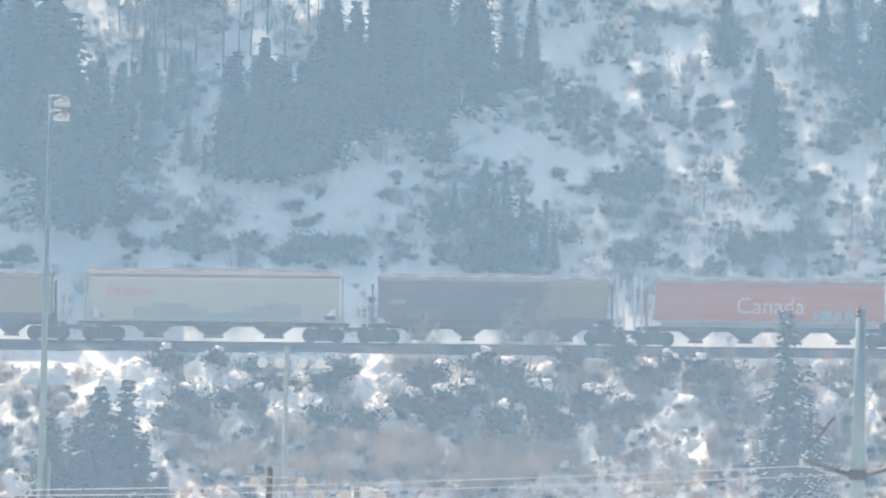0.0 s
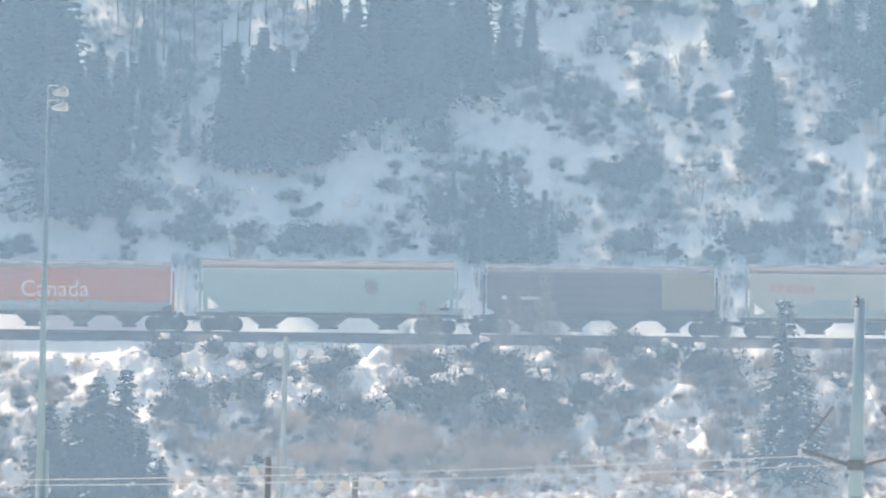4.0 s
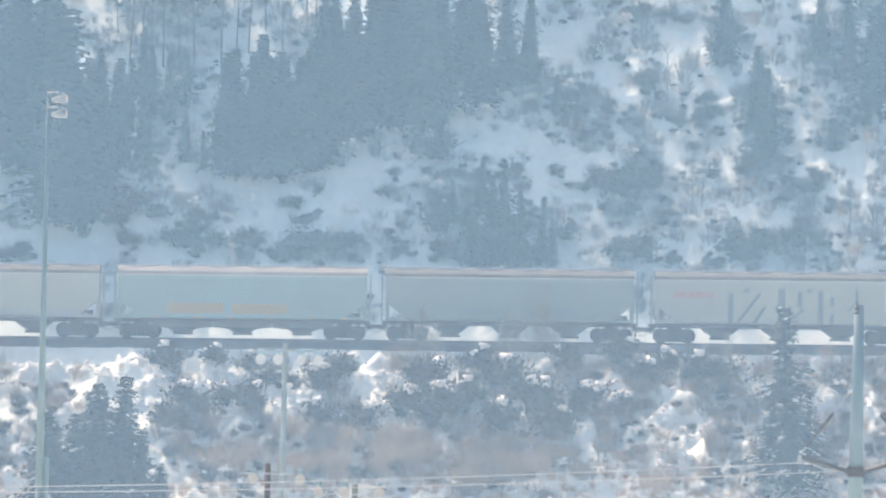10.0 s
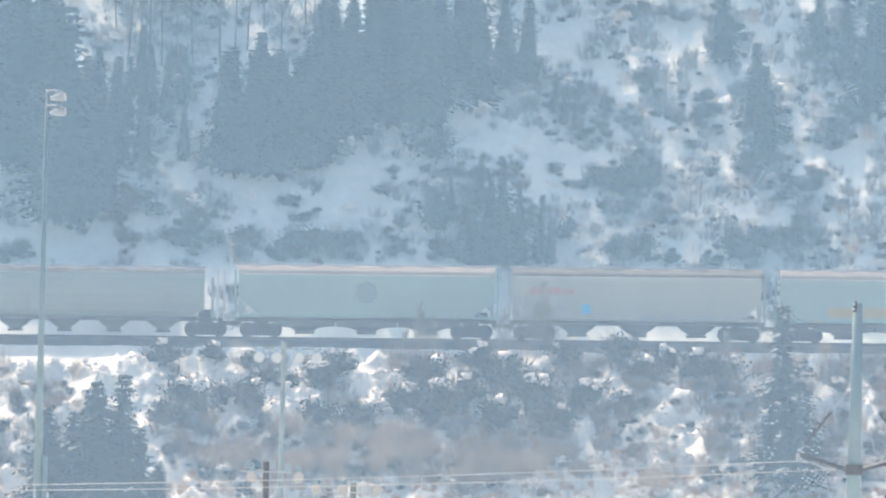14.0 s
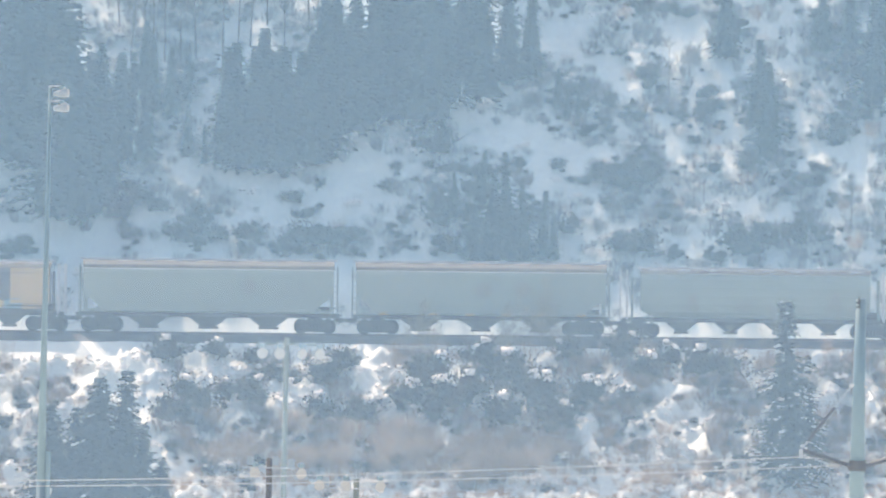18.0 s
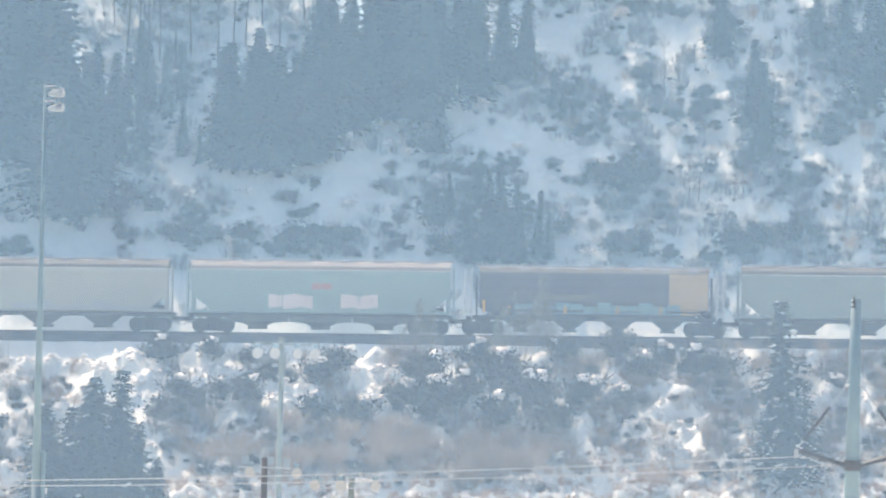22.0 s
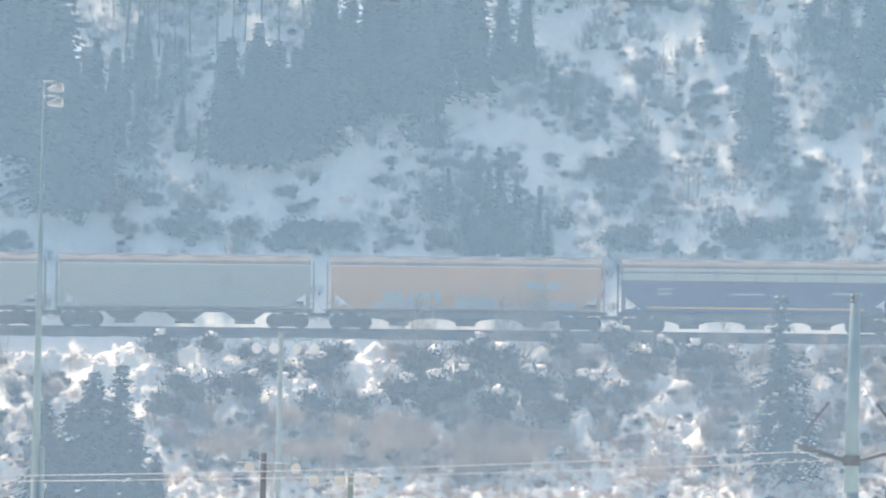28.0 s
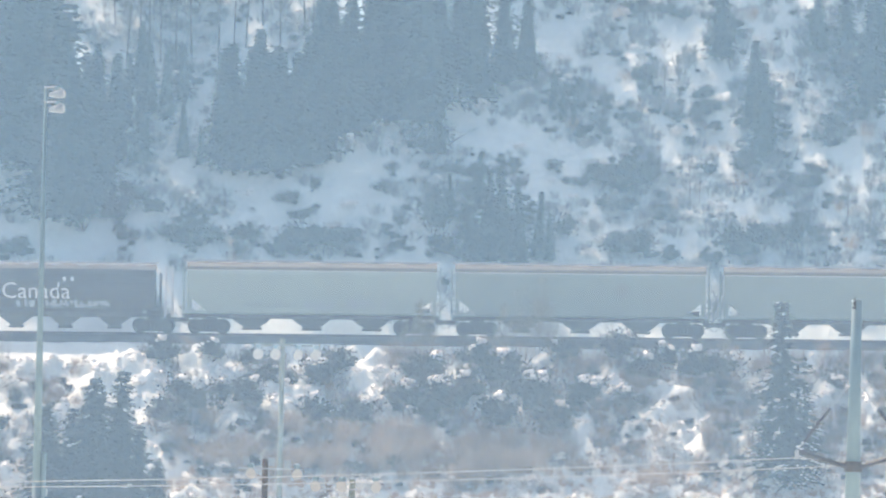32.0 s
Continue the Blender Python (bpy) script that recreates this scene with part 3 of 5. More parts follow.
def thicket(name, kinds, spots, rnd, label):
    """Countless alike shrubs as one mesh."""
    rows = []
    for i, (x, h, size) in enumerate(spots):
        y = bank_y(h)
        m = pose(x, y, land(x, y), rnd.uniform(-4, 4), rnd.uniform(-4, 4), rnd.uniform(0, 360)) @ Matrix.Scale(size, 4)
        rows.append((kinds[i % len(kinds)], np.array(m)))
    top = None
    for slot in sorted({c.name.split(".")[0] for k in kinds for c in k.children}):
        verts, faces, base, mat = [], [], 0, None
        for k, m in rows:
            me = next(c.data for c in k.children if c.name.startswith(slot))
            co = np.empty(len(me.vertices) * 3)
            me.vertices.foreach_get("co", co)
            co = co.reshape(-1, 3) @ m[:3, :3].T + m[:3, 3]
            verts.append(co)
            ids = np.empty(len(me.loops), dtype=np.int64)
            me.loops.foreach_get("vertex_index", ids)
            if len(ids) != 4 * len(me.polygons):
                ids = np.array([v for p in me.polygons for v in (tuple(p.vertices) if len(p.vertices) == 4 else tuple(p.vertices)[:4])])
            faces.append(ids.reshape(-1, 4) + base)
            base += len(co)
            mat = me.materials[0]
        me = bpy.data.meshes.new(name)
        me.from_pydata(np.concatenate(verts), [], np.concatenate(faces))
        me.materials.append(mat)
        ob = new(name if top is None else slot, me)
        tagged(ob, label, "brush", kind="stuff")
        top = top or ob
        if ob is not top:
            ob.name = "brush_snow"


def drop(kinds):
    for top in kinds:
        for ob in (*top.children_recursive, top):
            bpy.data.objects.remove(ob)


def build_woods():
    rnd = random.Random(11)
    spruces = [conifer(s, 10.0, w, q) for s, w, q in ((1, 3.0, 0.0), (2, 3.4, 0.06), (3, 2.6, 0.0), (4, 3.1, 0.12), (5, 2.4, 0.06))]
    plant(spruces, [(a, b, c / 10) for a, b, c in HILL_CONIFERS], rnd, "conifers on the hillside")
    # unseen spruces above the view, added to cast broken shade on the hillside
    plant(spruces, [(rnd.uniform(-64, -24), rnd.uniform(24, 50), rnd.uniform(0.9, 1.5)) for _ in range(5)] + [(rnd.uniform(-22, 2), rnd.uniform(21.5, 25), rnd.uniform(0.9, 1.4)) for _ in range(3)] + [(rnd.uniform(-20, 22), rnd.uniform(25, 46), rnd.uniform(0.8, 1.3)) for _ in range(9)], rnd, "conifers on the hillside")
    drop(spruces)
    broad = [conifer(s, 10.0, w, 0.05, 0.12) for s, w in ((6, 4.4), (7, 3.9), (8, 4.6))]
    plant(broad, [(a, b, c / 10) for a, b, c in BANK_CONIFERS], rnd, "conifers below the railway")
    drop(broad)
    laden = [conifer(s, 10.0, w, 0.45, 0.3) for s, w in ((9, 3.3), (10, 4.2))]
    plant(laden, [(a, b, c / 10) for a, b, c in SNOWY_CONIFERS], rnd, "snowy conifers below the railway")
    drop(laden)
    aspens = [bare_tree(s, 8.0, BARK, "slender leafless tree with a dark bare trunk", 14, 0.02) for s in (21, 22, 23)]
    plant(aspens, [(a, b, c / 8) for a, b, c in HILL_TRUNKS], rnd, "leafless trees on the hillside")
    drop(aspens)
    tan = [bare_tree(s, 5.0, TWIG_SAPLING, "grey-brown leafless sapling with fine twigs", 60, 0.12, 0.0045) for s in (31, 32)]
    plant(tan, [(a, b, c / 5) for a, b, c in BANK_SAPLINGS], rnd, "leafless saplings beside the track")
    drop(tan)


def scatter(rnd, n, low, high, keep, lo=0.6, hi=1.3):
    out = []
    while len(out) < n:
        x, h = rnd.uniform(-33, 33), rnd.uniform(low, high)
        if rnd.random() < keep(x, h):
            out.append((x, h, rnd.uniform(lo, hi)))
    return out


def hill_cover(x, h):
    """How thick the brush stands on the hillside: bare on the open snow, thick in the dark patches."""
    n = noise.noise(Vector((x * 0.35, h * 0.5, 9.0)))
    return max(0.0, min(1, (0.06 if x < 4 else 0.2) + 0.9 * n + 1.8 * dark_patch(x, h) - 1.6 * max(open_snow(x, h), open_snow(x, h + 0.4))))


def hill_dark(x, h):
    return max(0, min(1, 2.5 * dark_patch(x, h) - 0.8 * open_snow(x, h + 0.5)))


def hill_pale(x, h):
    """Pale rimed brush, thicker to the east."""
    return max(0.0, (0.25 if x < 6 else 0.6) + 1.5 * pale_patch(x, h) + 0.5 * noise.noise(Vector((x * 0.4, h * 0.6, 3.0))) - 0.9 * open_snow(x, h) - dark_patch(x, h))


def ledge(x):
    """Down to which height the snow beside the track lies bare."""
    return -2.0 if x < -22 else -1.7 if x < -19 else -1.15


def snow_foot(x):
    """Below which height snow and stubble lie at the foot of the bank."""
    return -9.1 + 1.7 * math.exp(-((x - 13) / 4.0) ** 2)


def bank_cover(x, h):
    if h > ledge(x):
        return 0.0
    n = noise.noise(Vector((x * 0.3, h * 0.5, 4.0)))
    return max(0.0, min(1, (0.75 if h > snow_foot(x) else 0.2) + 0.7 * n - 5.0 * max(bank_snow(x, h), bank_snow(x, h + 0.45), bank_snow(x, h + 0.8))))


def east_bank(x, h):
    return bank_cover(x, h) * (1.0 if x > 2 else 0.45)


def build_brush():
    rnd = random.Random(23)
    green = [evergreen(s, 2.1, 1.6, "dense dark evergreen shrub on the snowy slope") for s in (81, 82, 83, 84)]
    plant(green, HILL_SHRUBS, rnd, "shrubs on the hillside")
    thicket("hillside_brush", green, scatter(rnd, 280, 4, 23, hill_dark, 0.25, 0.65), rnd, "dense dark evergreen brush in patches on the snowy hillside")
    plant(green, scatter(rnd, 56, -8.6, -2.1, bank_cover, 0.3, 0.6), rnd, "evergreen shrubs on the railway bank")
    drop(green)
    small = [evergreen(s, 1.9, 1.3, "low dark evergreen shrub", 0, 240, 0.2) for s in (181, 182, 183)]
    thicket("low_evergreen_brush", small, scatter(rnd, 760, 2, 24, hill_cover, 0.12, 0.4), rnd, "small dark evergreen shrubs dotted over the snowy hillside")
    thicket("low_bank_brush", small, scatter(rnd, 290, -10.8, -1.4, bank_cover, 0.22, 0.5), rnd, "dense dark evergreen brush all over the railway bank")
    drop(small)
    laden = [evergreen(s, 2.1, 1.6, "dark evergreen shrub with lumps of snow on it", n) for s, n in ((85, 1), (86, 3), (87, 1), (88, 2))]
    plant(laden, BANK_SHRUBS, rnd, "snowy shrubs on the railway bank")
    plant(laden, scatter(rnd, 70, -10, -2.1, lambda x, h: bank_cover(x, h) * (1 if x < 6 else 0.3), 0.3, 0.65), rnd, "snowy shrubs on the railway bank")
    thicket("snowy_brush", laden, scatter(rnd, 90, 2, 23, hill_cover, 0.25, 0.6), rnd, "dark evergreen brush with lumps of snow on the hillside")
    drop(laden)
    dark = [shrub(s, 2.2, 1.5, 44, TWIG_DARK, "dark leafless shrub on the snowy slope") for s in (41, 42, 43)]
    thicket("leafless_brush", dark, scatter(rnd, 150, 0.8, 24, hill_cover, 0.3, 0.7), rnd, "dark leafless brush scattered over the snowy hillside")
    plant(dark, scatter(rnd, 60, -8.8, -1.6, bank_cover, 0.4, 0.9), rnd, "leafless shrubs on the railway bank")
    drop(dark)
    frost = [shrub(s, 2.0, 1.4, 26, TWIG_FROST, "pale frosted shrub with snow in its twigs", 1.6) for s in (51, 52, 53)]
    thicket("frosted_brush", frost, scatter(rnd, 150, 1.5, 23, hill_pale, 0.3, 0.75), rnd, "pale frosted brush scattered over the hillside")
    plant(frost, scatter(rnd, 110, -11.2, -1.8, lambda x, h: 0.6 * east_bank(x, h) + (0.9 if h < snow_foot(x) else 0), 0.3, 0.65), rnd, "frosted shrubs on the railway bank")
    drop(frost)
    tan = [shrub(s, 2.0, 1.7, 34, TWIG_TAN, "tan leafless shrub on the snowy slope") for s in (61, 62)]
    thicket("tan_brush", tan, scatter(rnd, 24, 1.5, 22, lambda x, h: hill_pale(x, h) if x > 8 else 0.02, 0.3, 0.7), rnd, "tan leafless brush scattered over the hillside")
    thicket("tan_bank_brush", tan, scatter(rnd, 440, -9.0, -1.5, east_bank, 0.3, 0.75), rnd, "tan leafless brush all over the railway bank")
    thicket("tan_stubble", tan, scatter(rnd, 1100, -11.3, -7.2, lambda x, h: 1.0 if h < snow_foot(x) + 0.3 else 0.0, 0.14, 0.34), rnd, "low tan stubble in the snow at the foot of the bank")
    drop(tan)
    red = [shrub(s, 2.4, 1.9, 80, TWIG_RED, "reddish-brown leafless dogwood shrub") for s in (71, 72)]
    plant(red, scatter(rnd, 66, -9.2, -6.9, lambda x, h: math.exp(-((x - 0.0) / 8.5) ** 2), 0.55, 0.9), rnd, "reddish shrubs at the foot of the bank")
    drop(red)
    low = [shrub(s, 1.8, 1.25, 16, TWIG_TAN, "low tan leafless shrub on the edge of the bank", thick=0.009) for s in (91, 92)]
    plant(low, scatter(rnd, 60, -2.2, -1.2, lambda x, h: 1.0 if x > -4 else 0.05, 0.6, 1.1), rnd, "low shrubs beside the track")
    drop(low)
    lumps = Shape()
    for x, h, size in scatter(rnd, 760, -11.2, -1.9, lambda x, h: min(1, 3 * bank_snow(x, h)), 0.08, 0.28):
        y = bank_y(h)
        clump(lumps, rnd, Vector((x, y, land(x, y) + size * 0.1)), size)
    for x, h, size in scatter(rnd, 420, -11.2, -7.2, lambda x, h: (1.0 if h < snow_foot(x) and x > -14 else 0.04) * (0.15 + 2.0 * abs(noise.noise(Vector((x * 0.35, h * 0.7, 31.0))))), 0.06, 0.19):
        y = bank_y(h)
        clump(lumps, rnd, Vector((x, y, land(x, y) + size * 0.6)), size)
    for a, b, w, v in GLINTS:
        for _ in range(int(8 + 14 * w * v)):
            t, r = rnd.uniform(0, 6.28), rnd.random() ** 0.5
            x, h, size = a + math.cos(t) * r * w, b + math.sin(t) * r * v, rnd.uniform(0.09, 0.24)
            y = bank_y(h)
            clump(lumps, rnd, Vector((x, y, land(x, y) + size * 0.5)), size)
    tagged(part("snow_lumps", lumps, SNOW, smooth=True), "rounded lumps of snow lying between the shrubs", "snow", kind="stuff")
    wisps = [shrub(s, 1.5, 1.0, 20, TWIG_GREY, "small grey rimed shrub", thick=0.024) for s in (95, 96, 97)]
    thicket("rimed_brush", wisps, scatter(rnd, 1500, 0.9, 24, lambda x, h: hill_pale(x, h) + 0.2 * hill_cover(x, h), 0.3, 1.0), rnd, "thin grey rimed brush all over the snowy hillside")
    thicket("rimed_bank_brush", wisps, scatter(rnd, 420, -9.5, -1.4, bank_cover, 0.4, 1.1), rnd, "thin grey rimed brush all over the railway bank")
    drop(wisps)


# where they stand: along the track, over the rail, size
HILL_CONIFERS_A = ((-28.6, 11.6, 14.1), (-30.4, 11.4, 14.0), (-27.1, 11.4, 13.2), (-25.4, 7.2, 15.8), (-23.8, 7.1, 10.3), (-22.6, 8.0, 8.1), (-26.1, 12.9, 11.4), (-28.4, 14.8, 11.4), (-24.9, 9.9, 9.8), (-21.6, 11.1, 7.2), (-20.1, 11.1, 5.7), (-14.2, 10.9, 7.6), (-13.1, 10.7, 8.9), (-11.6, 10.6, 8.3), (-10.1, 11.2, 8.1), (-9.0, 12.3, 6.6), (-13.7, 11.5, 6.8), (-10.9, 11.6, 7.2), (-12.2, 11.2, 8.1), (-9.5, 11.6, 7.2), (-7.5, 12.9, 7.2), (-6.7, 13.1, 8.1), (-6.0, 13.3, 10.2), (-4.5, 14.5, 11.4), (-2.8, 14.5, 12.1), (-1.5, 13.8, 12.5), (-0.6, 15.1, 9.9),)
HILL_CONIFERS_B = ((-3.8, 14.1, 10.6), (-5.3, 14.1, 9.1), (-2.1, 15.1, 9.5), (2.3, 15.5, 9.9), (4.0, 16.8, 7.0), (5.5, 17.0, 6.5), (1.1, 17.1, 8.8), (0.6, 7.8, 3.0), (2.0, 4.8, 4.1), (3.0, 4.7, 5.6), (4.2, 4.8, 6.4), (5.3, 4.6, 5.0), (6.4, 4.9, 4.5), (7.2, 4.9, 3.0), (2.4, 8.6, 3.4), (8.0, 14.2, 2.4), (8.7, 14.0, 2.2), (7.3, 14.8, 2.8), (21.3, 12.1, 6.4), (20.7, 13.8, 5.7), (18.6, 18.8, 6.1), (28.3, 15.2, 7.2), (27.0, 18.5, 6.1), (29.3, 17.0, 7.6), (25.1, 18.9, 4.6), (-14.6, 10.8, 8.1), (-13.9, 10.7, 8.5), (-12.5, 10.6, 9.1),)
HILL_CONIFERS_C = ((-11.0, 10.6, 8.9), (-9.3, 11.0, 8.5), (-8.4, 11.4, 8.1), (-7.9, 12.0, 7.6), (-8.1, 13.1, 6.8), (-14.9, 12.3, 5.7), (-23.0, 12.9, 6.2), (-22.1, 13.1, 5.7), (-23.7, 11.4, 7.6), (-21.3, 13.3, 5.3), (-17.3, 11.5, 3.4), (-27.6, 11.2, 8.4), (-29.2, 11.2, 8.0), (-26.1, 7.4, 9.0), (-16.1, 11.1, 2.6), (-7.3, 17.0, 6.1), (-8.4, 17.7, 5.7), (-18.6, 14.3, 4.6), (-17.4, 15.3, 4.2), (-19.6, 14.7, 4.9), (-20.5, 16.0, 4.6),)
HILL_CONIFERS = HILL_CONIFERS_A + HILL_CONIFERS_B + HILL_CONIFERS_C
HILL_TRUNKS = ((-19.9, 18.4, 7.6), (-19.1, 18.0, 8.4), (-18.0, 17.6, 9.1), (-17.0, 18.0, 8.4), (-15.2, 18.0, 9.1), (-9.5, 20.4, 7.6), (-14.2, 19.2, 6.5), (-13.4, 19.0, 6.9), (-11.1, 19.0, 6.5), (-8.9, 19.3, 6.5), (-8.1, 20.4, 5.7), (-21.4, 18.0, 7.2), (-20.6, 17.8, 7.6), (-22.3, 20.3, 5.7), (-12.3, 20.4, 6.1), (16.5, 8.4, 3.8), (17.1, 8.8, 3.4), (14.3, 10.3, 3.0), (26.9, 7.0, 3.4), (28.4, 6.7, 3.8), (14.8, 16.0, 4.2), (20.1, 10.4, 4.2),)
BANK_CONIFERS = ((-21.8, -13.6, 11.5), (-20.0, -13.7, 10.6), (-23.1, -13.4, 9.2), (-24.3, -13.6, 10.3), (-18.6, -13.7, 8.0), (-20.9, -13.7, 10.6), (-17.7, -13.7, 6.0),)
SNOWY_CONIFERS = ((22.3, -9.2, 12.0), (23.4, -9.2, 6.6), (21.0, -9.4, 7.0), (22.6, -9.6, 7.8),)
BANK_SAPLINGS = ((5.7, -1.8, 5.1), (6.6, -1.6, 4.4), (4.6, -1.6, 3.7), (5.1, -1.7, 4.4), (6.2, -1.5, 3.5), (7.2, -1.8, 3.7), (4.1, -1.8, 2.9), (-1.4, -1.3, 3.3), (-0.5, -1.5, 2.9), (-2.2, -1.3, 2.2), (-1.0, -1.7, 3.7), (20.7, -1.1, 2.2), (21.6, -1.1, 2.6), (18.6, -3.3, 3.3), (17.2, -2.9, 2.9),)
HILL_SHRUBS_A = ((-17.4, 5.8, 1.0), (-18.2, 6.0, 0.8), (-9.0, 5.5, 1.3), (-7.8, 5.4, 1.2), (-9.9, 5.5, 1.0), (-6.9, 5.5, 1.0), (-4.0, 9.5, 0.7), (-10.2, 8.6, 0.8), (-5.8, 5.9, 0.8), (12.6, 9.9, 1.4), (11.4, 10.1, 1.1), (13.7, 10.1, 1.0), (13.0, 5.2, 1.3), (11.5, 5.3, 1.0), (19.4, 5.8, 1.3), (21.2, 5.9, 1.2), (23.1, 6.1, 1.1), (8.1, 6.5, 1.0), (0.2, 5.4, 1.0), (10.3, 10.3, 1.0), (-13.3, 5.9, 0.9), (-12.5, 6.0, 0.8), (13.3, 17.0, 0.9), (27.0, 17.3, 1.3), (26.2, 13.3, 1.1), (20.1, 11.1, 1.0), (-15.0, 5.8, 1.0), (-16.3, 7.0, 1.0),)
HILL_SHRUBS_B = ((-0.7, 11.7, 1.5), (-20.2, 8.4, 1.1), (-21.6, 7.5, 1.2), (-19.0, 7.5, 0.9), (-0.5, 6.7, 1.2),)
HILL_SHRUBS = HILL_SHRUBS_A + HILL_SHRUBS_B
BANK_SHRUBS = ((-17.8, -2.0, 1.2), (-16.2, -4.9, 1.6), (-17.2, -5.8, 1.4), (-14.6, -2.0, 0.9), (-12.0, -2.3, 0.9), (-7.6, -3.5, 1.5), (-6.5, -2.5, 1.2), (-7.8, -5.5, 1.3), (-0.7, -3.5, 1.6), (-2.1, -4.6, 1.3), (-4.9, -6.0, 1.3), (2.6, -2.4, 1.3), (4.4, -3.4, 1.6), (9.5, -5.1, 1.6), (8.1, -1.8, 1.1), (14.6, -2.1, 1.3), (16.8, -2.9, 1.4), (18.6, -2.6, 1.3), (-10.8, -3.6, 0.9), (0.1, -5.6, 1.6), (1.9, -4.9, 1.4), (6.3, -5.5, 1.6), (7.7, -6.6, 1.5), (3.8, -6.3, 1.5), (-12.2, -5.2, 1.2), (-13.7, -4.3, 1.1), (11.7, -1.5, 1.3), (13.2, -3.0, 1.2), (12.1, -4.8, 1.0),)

build_woods()
build_brush()


# ---- poles and wires in the valley ----
def rests(x, y):
    return land(x, y)


def floodlight(parent, x, y, z, turn=0.0, tilt=-18.0, size=0.62, long=1.0):
    """A stadium floodlight: bowl reflector, glass, ballast box and bracket."""
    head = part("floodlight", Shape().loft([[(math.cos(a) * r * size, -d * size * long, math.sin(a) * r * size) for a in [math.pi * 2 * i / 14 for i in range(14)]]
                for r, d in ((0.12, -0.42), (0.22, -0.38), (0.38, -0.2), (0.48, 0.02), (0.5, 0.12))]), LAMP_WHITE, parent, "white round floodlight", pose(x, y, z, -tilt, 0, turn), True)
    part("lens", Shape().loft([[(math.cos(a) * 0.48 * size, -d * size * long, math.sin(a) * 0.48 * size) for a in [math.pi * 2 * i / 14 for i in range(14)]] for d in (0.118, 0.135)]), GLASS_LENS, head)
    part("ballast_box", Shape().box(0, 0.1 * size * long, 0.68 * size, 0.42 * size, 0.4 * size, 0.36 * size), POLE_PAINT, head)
    part("bracket", Shape().box(0, 0.1 * size, 0.56 * size, 0.09, 0.12, 0.24 * size), GALV, head)
    return head


def build_light_mast():
    x, y, top = -15.54, 480.0, 5.79
    foot = rests(x, y)
    mast = thing("light_mast", "tall slender grey steel light mast with two tiers of floodlights", "light pole", at=(x, y, foot))
    h = top - foot
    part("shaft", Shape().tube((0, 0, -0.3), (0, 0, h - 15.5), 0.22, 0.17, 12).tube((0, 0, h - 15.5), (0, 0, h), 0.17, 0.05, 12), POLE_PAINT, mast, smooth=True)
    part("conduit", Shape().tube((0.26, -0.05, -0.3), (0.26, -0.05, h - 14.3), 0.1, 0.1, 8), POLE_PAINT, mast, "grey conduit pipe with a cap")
    part("base_plate", Shape().tube((0, 0, 0), (0, 0, 0.06), 0.4, 0.4, 12), GALV, mast)
    for dz in (-0.04, -0.62):
        part("crossarm", Shape().tube((0, -1.0, h + dz), (0, 1.0, h + dz), 0.04), GALV, mast)
        part("outrigger", Shape().tube((-0.04, 0, h + dz), (0.4, 0, h + dz + 0.03), 0.025), GALV, mast)
        for dy, dx in ((-0.7, 0.62), (0.7, 0.52)):
            floodlight(mast, dx, dy, h + dz - 0.25, 76, 4, 0.34, 3.0)


def build_lamp_pole():
    x, y, top = -7.58, 600.0, -4.78
    foot = rests(x, y)
    h = top - foot
    pole = thing("floodlight_pole", "weathered wooden pole with a crossarm of round white floodlights", "light pole", at=(x, y, foot))
    part("shaft", Shape().tube((0, 0, -0.5), (0, 0, h), 0.18, 0.125, 10), POLE_WOOD, pole, smooth=True)
    part("crossarm", Shape().box(0.2, -0.14, h - 0.34, 3.3, 0.1, 0.1), POLE_WOOD, pole)
    for dx, turn in ((-1.19, 8), (-0.33, -4), (0.74, 35), (1.6, 20)):
        floodlight(pole, dx, -0.3, h - 0.78, turn, -14, 0.56)


def build_low_poles():
    for x, top, heads, boxes, mount in ((-7.19, -9.25, (-0.58, 1.35), (-0.8, 0.27, 0.93), -0.62), (-3.49, -10.05, (-1.53, -0.43, 1.0), (-1.3, -0.4), -0.3)):
        y = 520.0
        foot = rests(x, y)
        h = top - foot
        pole = thing("floodlight_pole", "dark wooden post carrying white box and bowl floodlights" if mount < -0.5 else "pale wooden post carrying white bowl floodlights", "light pole", at=(x, y, foot))
        wood = BARK if mount < -0.5 else POLE_WOOD
        part("shaft", Shape().tube((0, 0, -0.5), (0, 0, h), 0.16, 0.13, 10), wood, pole, smooth=True)
        part("crossarm", Shape().box(0.0, -0.16, h - 0.42, 2.3, 0.06, 0.06), GALV, pole)
        for dx in heads:
            floodlight(pole, dx, -0.3, h + mount, 20 if dx > 0 else -20, -12, 0.48)
        for dx in boxes:
            part("control_box", Shape().box(dx, -0.16, h - 0.13 - (0.1 if dx > 0.9 else 0), 0.29, 0.24, 0.36), LAMP_WHITE, pole, "white control box")


